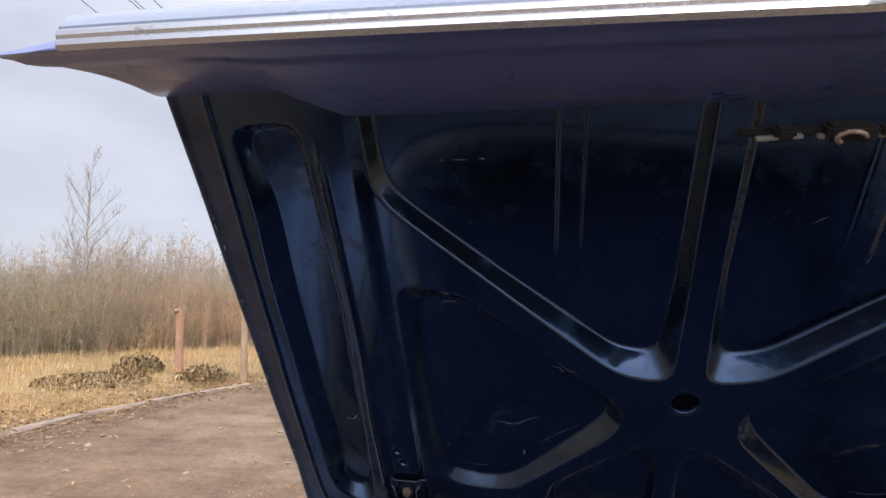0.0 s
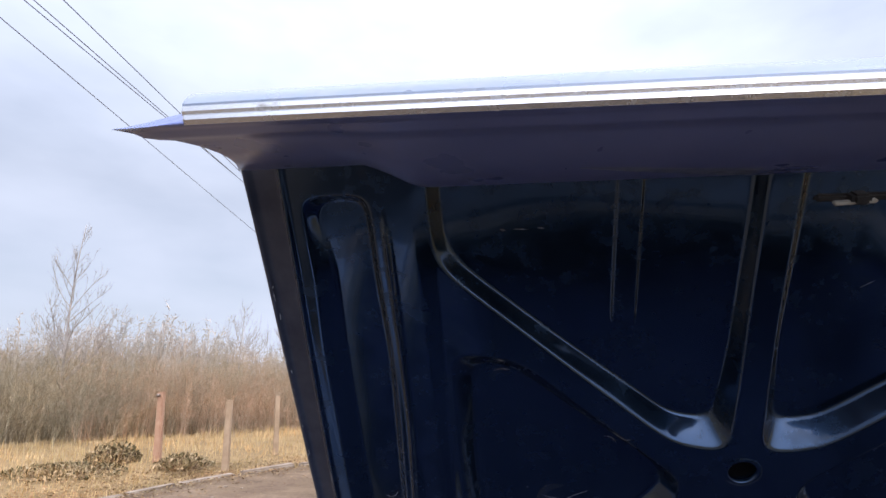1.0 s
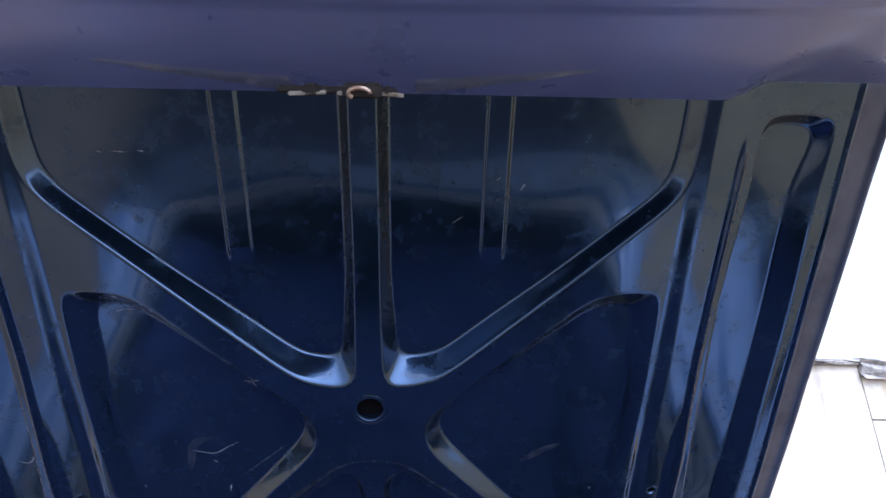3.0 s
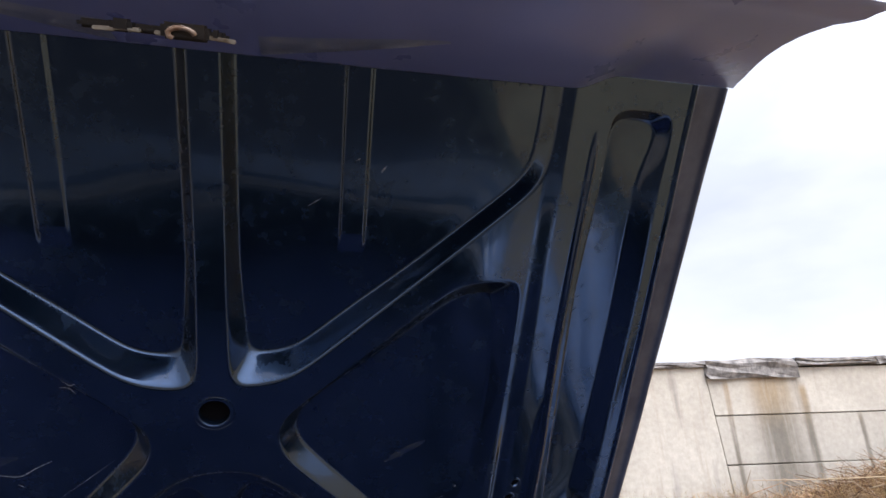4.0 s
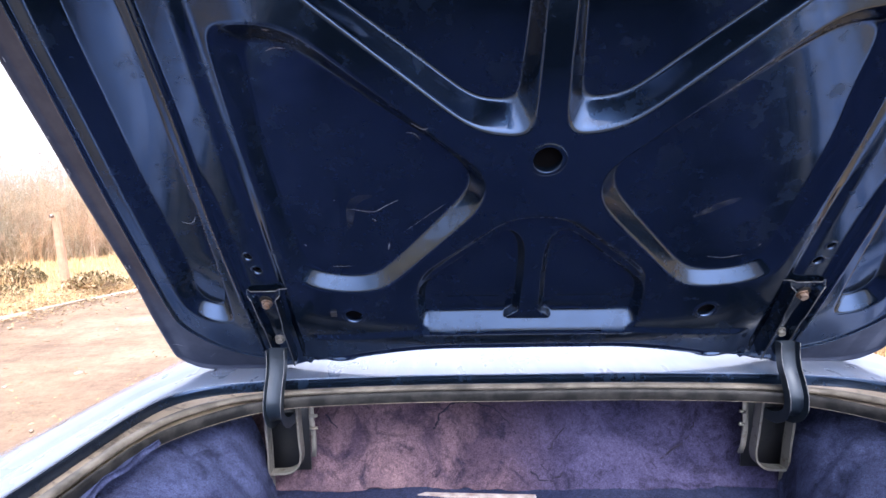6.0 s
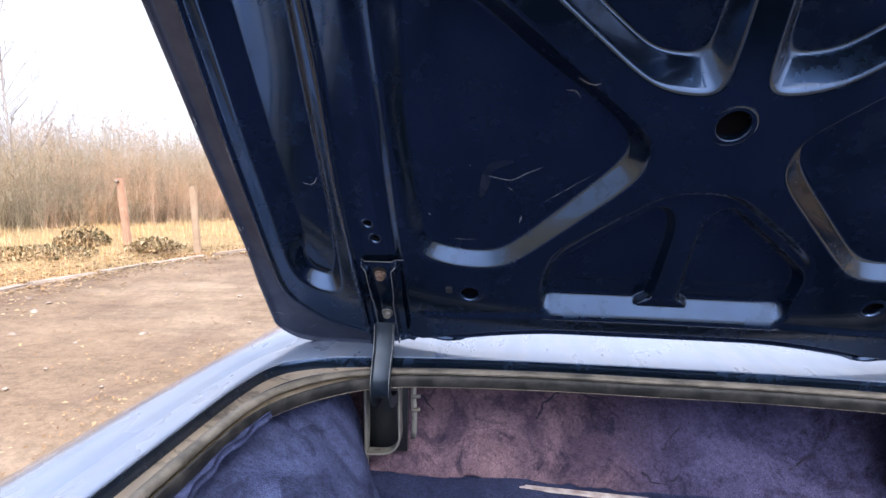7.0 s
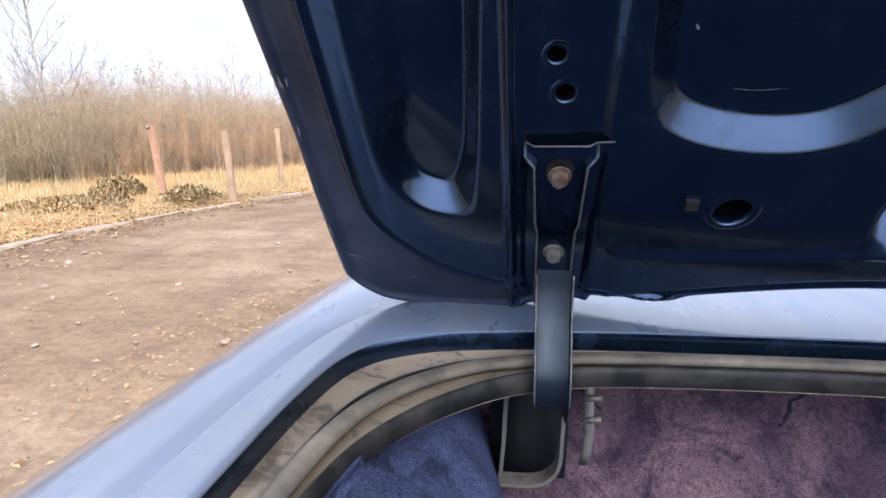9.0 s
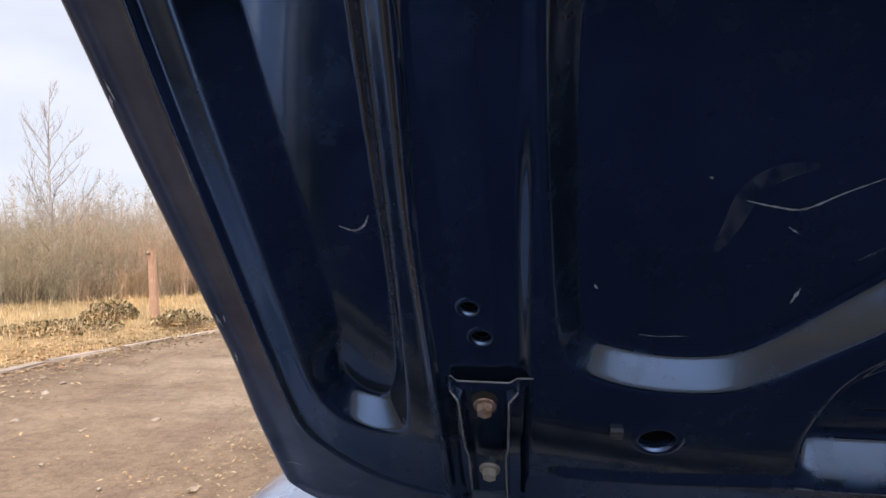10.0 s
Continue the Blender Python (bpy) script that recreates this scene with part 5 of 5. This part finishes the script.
post_a = build_post((-6.33, 7.42, 0.10), 1.12, 0.11, -4.0, 0.0, POST, "leaning rust-red fence post standing in dry grass", 1)
build_post((-5.15, 7.45, 0.06), 1.05, 0.105, -2.0, 1.0, POST_PALE, "pale weathered fence post standing by the kerb", 2)
build_post((-5.25, 9.40, 0.08), 1.05, 0.105, -2.0, 0.0, POST_PALE, "faded brown fence post further along the verge", 3)
v1, f1 = tube([(-6.40, 7.34, 1.16), (-6.38, 7.28, 1.16)], 0.028, 8)
part("cap_bolt", v1, f1, RUSTY, post_a, "dark rusty bolt near the top")


def leaf_mesh(rng, verts, faces, p, size, flat=0.35):
    a = rng.uniform(0, 6.283)
    ux = Vector((math.cos(a), math.sin(a), rng.gauss(0, flat)))
    uy = Vector((-math.sin(a), math.cos(a), rng.gauss(0, flat)))
    o = len(verts)
    c = Vector(p)
    verts.extend([c - ux * size, c - uy * size * 0.5 + Vector((0, 0, size * 0.25)), c + ux * size, c + uy * size * 0.5 + Vector((0, 0, size * 0.2))])
    faces.extend([(o, o + 1, o + 2), (o, o + 2, o + 3)])


def build_weed(at, radius, height, count, seed, label):
    rng = random.Random(seed)
    root = tagged(empty("weed_clump", at), label, "weeds")
    verts, faces, stems = [], [], []
    for _ in range(count):
        a, r = rng.uniform(0, 6.283), radius * math.sqrt(rng.random())
        h = height * (1 - 0.7 * (r / radius) ** 2) * rng.uniform(0.25, 1.0)
        p = (r * math.cos(a), r * math.sin(a), h)
        leaf_mesh(rng, verts, faces, p, rng.uniform(0.012, 0.036), 0.8)
        if rng.random() < 0.25:
            stems.append(tube([(p[0] * 0.6, p[1] * 0.6, -0.02), p], 0.004, 4, 0.5, False))
    part("leaves", verts, faces, WEED, root, smooth=False)["kind"] = "stuff"
    part("stems", *merge(*stems), BRUSH, root)["kind"] = "stuff"
    return root


build_weed((-6.95, 7.2, 0.12), 0.40, 0.34, 900, 31, "clump of wilted broad-leaved weeds beside the post")
build_weed((-5.75, 7.25, 0.08), 0.45, 0.22, 650, 32, "low clump of wilted weeds between the posts")
build_weed((-6.9, 6.2, 0.10), 0.80, 0.13, 1100, 33, "low brown tangle of weeds behind the kerb")


def litter(name, count, place, size, label, seed):
    rng = random.Random(seed)
    verts, faces = [], []
    for _ in range(count):
        x, y, z = place(rng)
        leaf_mesh(rng, verts, faces, (x, y, z), rng.uniform(*size), 0.22)
    tagged(part(name, verts, faces, LEAVES, smooth=False), label, "leaves", kind="stuff")


litter("kerb_litter", 13000, lambda r: (lambda y, d: (float(kerb_x(y)) - 0.55 + d, y, 0.035 if d > 0.6 else gz(float(kerb_x(y)) - 0.6 + d, y) + 0.04))(r.uniform(-2, 12), r.gauss(0.25, 0.45)), (0.012, 0.032), "brown fallen leaves along the kerb", 41)
litter("road_litter", 1500, lambda r: (lambda x, y: (x, y, 0.035))(-1.0 - 4.2 * r.random(), r.uniform(-2.0, 9.0)), (0.006, 0.022), "scattered dry leaves and chips on the road", 42)
litter("near_litter", 2200, lambda r: (lambda x, y: (x, y, 0.03))(-0.95 - 1.6 * r.random() ** 1.4, r.uniform(-0.6, 3.0)), (0.006, 0.020), "yellowed leaf flecks on the road beside the car", 44)
litter("field_litter", 4500, lambda r: (lambda x, y: (x, y, gz(x, y) + 0.03))(r.uniform(1.2, 4.6), r.uniform(-1.0, 4.3)), (0.012, 0.034), "brown fallen leaves in the grass", 43)


def build_stones():
    rng = random.Random(5)
    for i in range(36):
        bm = bmesh.new()
        bmesh.ops.create_icosphere(bm, subdivisions=1, radius=1)
        s = rng.uniform(0.012, 0.035)
        for v in bm.verts:
            v.co = Vector((v.co.x * s * rng.uniform(0.8, 1.4), v.co.y * s * rng.uniform(0.8, 1.3), v.co.z * s * 0.6))
        bm.transform(Matrix.Translation((-1.3 - 3.9 * rng.random(), rng.uniform(-0.5, 8.0), 0.02)))
        ob = bm_part("stone", bm, KERB, None, flat_angle=60)
        tagged(ob, "small brown stone lying on the dirt road", "stone", group="stones on the road")


build_stones()


# ---- concrete wall on the other side ----
WALL_A, WALL_B = Vector((5.31, 5.30, 0)), Vector((7.80, 4.85, 0))


def build_wall():
    d = (WALL_B - WALL_A).normalized()
    ang = math.degrees(math.atan2(d.y, d.x))
    frame_m = Matrix.Translation((WALL_A.x, WALL_A.y, 0)) @ pose(0, 0, 0, 0, 1.6, ang) @ Matrix(((1, 0, -0.085, 0.094), (0, 1, 0, 0), (0, 0, 1, 0), (0, 0, 0, 1)))
    root = tagged(empty("wall_east"), "weathered pale concrete block wall with rust and damp stains", "wall", kind="structure")
    rng = random.Random(8)

    def block(name, x0, x1, z0, z1, y0=0.0, mat=CONCRETE, rough=0.004):
        bm = bmesh.new()
        bmesh.ops.create_cube(bm, size=1, matrix=Matrix.Translation(((x0 + x1) / 2, 0.2 + y0, (z0 + z1) / 2)) @ Matrix.Diagonal((x1 - x0 - 0.009, 0.4, z1 - z0 - 0.009, 1)))
        bmesh.ops.bevel(bm, geom=list(bm.edges), offset=0.007, segments=1, affect="EDGES")
        for v in bm.verts:
            v.co += Vector((rng.uniform(-1, 1), rng.uniform(-1, 1), rng.uniform(-1, 1))) * rough
        bm.transform(frame_m)
        bm_part(name, bm, mat, root, smooth=False)

    rows = [(1.10, 1.70), (0.50, 1.10), (-0.10, 0.50)]
    cuts = [[0.0, 2.66, 3.75, 6.0, 8.4, 10.8, 13.2], [0.0, 2.75, 3.75, 6.2, 8.4, 11.0, 13.2], [0.0, 2.4, 4.8, 7.2, 9.6, 13.2]]
    for (z0, z1), c in zip(rows, cuts):
        for a, b in zip(c, c[1:]):
            block("concrete_block", a, b, z0, z1, rng.uniform(-0.012, 0.012))
    # one tall smooth panel on the near end, and blocks beyond it
    block("concrete_panel", -2.4, -0.01, -0.10, 1.72, -0.02)
    block("concrete_panel", -4.8, -2.42, -0.10, 1.70, 0.0)
    # mortar behind the joints
    bm = box(4.2, 0.24, 0.78, 17.9, 0.30, 1.78)
    bm.transform(frame_m)
    bm_part("mortar", bm, CAPSTONE, root, smooth=False)
    # broken capping
    x = -4.8
    while x < 13.0:
        ln = rng.uniform(0.5, 1.7)
        if x < 0.0 < x + ln:
            ln = -x + 0.001
        if 0.0 <= x < 0.1:
            ln = 1.25
        h = rng.uniform(0.05, 0.12) if not 0.0 <= x < 0.1 else 0.24
        bm = bmesh.new()
        bmesh.ops.create_cube(bm, size=1, matrix=Matrix.Diagonal((ln, 0.5, h, 1)))
        bmesh.ops.subdivide_edges(bm, edges=list(bm.edges), cuts=3, use_grid_fill=True)
        for v in bm.verts:
            v.co += Vector((rng.uniform(-1, 1) * 0.03, rng.uniform(-1, 1) * 0.03, rng.uniform(-1, 1) * 0.018))
        drop = 0.14 if 0.0 <= x < 0.1 else 0.0
        bm.transform(frame_m @ Matrix.Translation((x + ln / 2, 0.17, 1.715 + h / 2 - drop)))
        bm_part("capping_slab", bm, CAPSTONE, root, "broken dark capping slab", smooth=False)
        x += ln


build_wall()


def sticks(name, count, centre, spread, length, radius, label, category, seed, flat=0.25, heap=0.4, material=None):
    """A heap of thin crossing sticks as one mesh."""
    rng = random.Random(seed)
    pieces = []
    for _ in range(count):
        x, y = centre[0] + rng.gauss(0, spread[0]), centre[1] + rng.gauss(0, spread[1])
        top = heap * math.exp(-(((x - centre[0]) / spread[0]) ** 2 + ((y - centre[1]) / spread[1]) ** 2) / 2.5)
        z = gz(x, y) + 0.03 + rng.random() * top
        a, el = rng.uniform(0, 6.283), rng.gauss(0, flat)
        d = Vector((math.cos(a) * math.cos(el), math.sin(a) * math.cos(el), abs(math.sin(el))))
        ln = rng.uniform(*length)
        p = Vector((x, y, z))
        mid = p + d * ln * 0.5 + Vector((rng.gauss(0, 0.04), rng.gauss(0, 0.04), rng.gauss(0, 0.03)))
        pieces.append(tube([p, mid, p + d * ln], radius * rng.uniform(0.5, 1.4), 4, 0.4, False))
    return tagged(part(name, *merge(*pieces), material or BRUSH, smooth=False), label, category, kind="stuff")


sticks("brush_heap", 3200, (6.6, 3.9), (0.9, 0.5), (0.12, 0.55), 0.004, "heap of cut brown brushwood before the wall", "brushwood", 51, 0.35, 0.50)
sticks("brush_row", 2600, (4.4, 4.3), (0.9, 0.40), (0.12, 0.50), 0.0035, "low row of cut branches before the wall", "brushwood", 52, 0.22, 0.16)
sticks("brush_heap_far", 2000, (8.6, 3.6), (1.2, 0.7), (0.15, 0.7), 0.006, "heap of cut brown brushwood in the field", "brushwood", 53, 0.4, 0.5)
sticks("long_branches", 60, (6.3, 3.7), (1.0, 0.5), (0.7, 1.5), 0.007, "long bare branches lying over the brushwood", "branches", 54, 0.16, 0.5)


def heap_grass(rng):
    x, y = 6.6 + rng.gauss(0, 1.3), 3.75 + rng.gauss(0, 0.45)
    return x, y, gz(x, y) + 0.25 * math.exp(-((x - 6.6) / 1.1) ** 2 - ((y - 3.9) / 0.6) ** 2), 0.8


blade_field("heap_weeds", 11000, heap_grass, (0.15, 0.45), 0.004, 0.5, RUSTWEED, "rust-brown dry weeds growing through the brushwood", "weeds", 14)


def row_grass(rng):
    x, y = 4.0 + rng.gauss(0, 1.1), 4.0 + rng.gauss(0, 0.60)
    return x, y, gz(x, y), 0.6


blade_field("row_weeds", 11000, row_grass, (0.12, 0.34), 0.004, 0.5, RUSTWEED, "rust-brown dry weeds at the foot of the wall", "weeds", 15)


def green_patch(rng):
    x, y = GREEN_AT[0] + rng.gauss(0, 0.30), GREEN_AT[1] + rng.gauss(0, 0.22)
    return x, y, gz(x, y), 0.7


GREEN_AT = (3.2, 2.05)
blade_field("green_grass", 1500, green_patch, (0.06, 0.20), 0.0035, 0.5, GREENBLADE, "small patch of fresh green grass among straw", "grass", 16)

rng_log = random.Random(6)
for i in range(9):
    y = 3.62 + 0.12 * i
    x0 = 2.60 + 0.07 * i + rng_log.uniform(-0.3, 0.2)
    ln = rng_log.uniform(1.2, 1.8)
    z = 0.05 + 0.035 * (i % 3)
    pts = [(x0 + ln * f, y + 0.12 - 0.48 * ln * f + 0.015 * math.sin(3 * f + i), z + 0.02 * math.sin(2 * f + i)) for f in (0, 0.33, 0.66, 1)]
    tagged(part("log", *tube(pts, rng_log.uniform(0.018, 0.034), 10, 0.75), LOGS, flat_angle=50), "thin peeled log lying in the dry grass", "log", group="stacked thin logs")


def weeds_by_wall(rng):
    x = rng.uniform(3.5, 11.0)
    y = 4.95 - 0.18 * (x - 5.3) - abs(rng.gauss(0, 0.3))
    return x, y, gz(x, y), 0.4 + 0.5 * max(0.0, wav(x * 0.9, 3.0) + 0.3) + 0.4 * (x > 6.2)


twig_field("wall_weeds", 1500, weeds_by_wall, (0.3, 0.65), 0.0035, TWIGS, "dry brown weeds along the foot of the wall", "weeds", 24, 2, 5, 0.3)

# ---- overhead cables ----
for (az0, el0), (az1, el1) in (((-52.4, 27.7), (-42.4, 22.6)), ((-49.9, 29.1), (-39.2, 23.9)), ((-49.2, 29.3), (-38.6, 23.8)), ((-46.7, 29.8), (-38.4, 24.9))):
    ends = []
    for az, el in ((az0, el0), (az1, el1)):
        r = (8.0 - 1.5) / math.tan(radians(el))
        ends.append(Vector((-0.3 + r * math.sin(radians(az)), -1.1 + r * math.cos(radians(az)), 8.0)))
    d = ends[1] - ends[0]
    line = [ends[0] + d * f for f in (-4, -2, -1, 0, 0.5, 1, 2, 4, 7)]
    tagged(part("overhead_cable", *tube(line, 0.010, 5), WIRE), "thin dark overhead power cable against the sky", "cable", group="overhead cables")
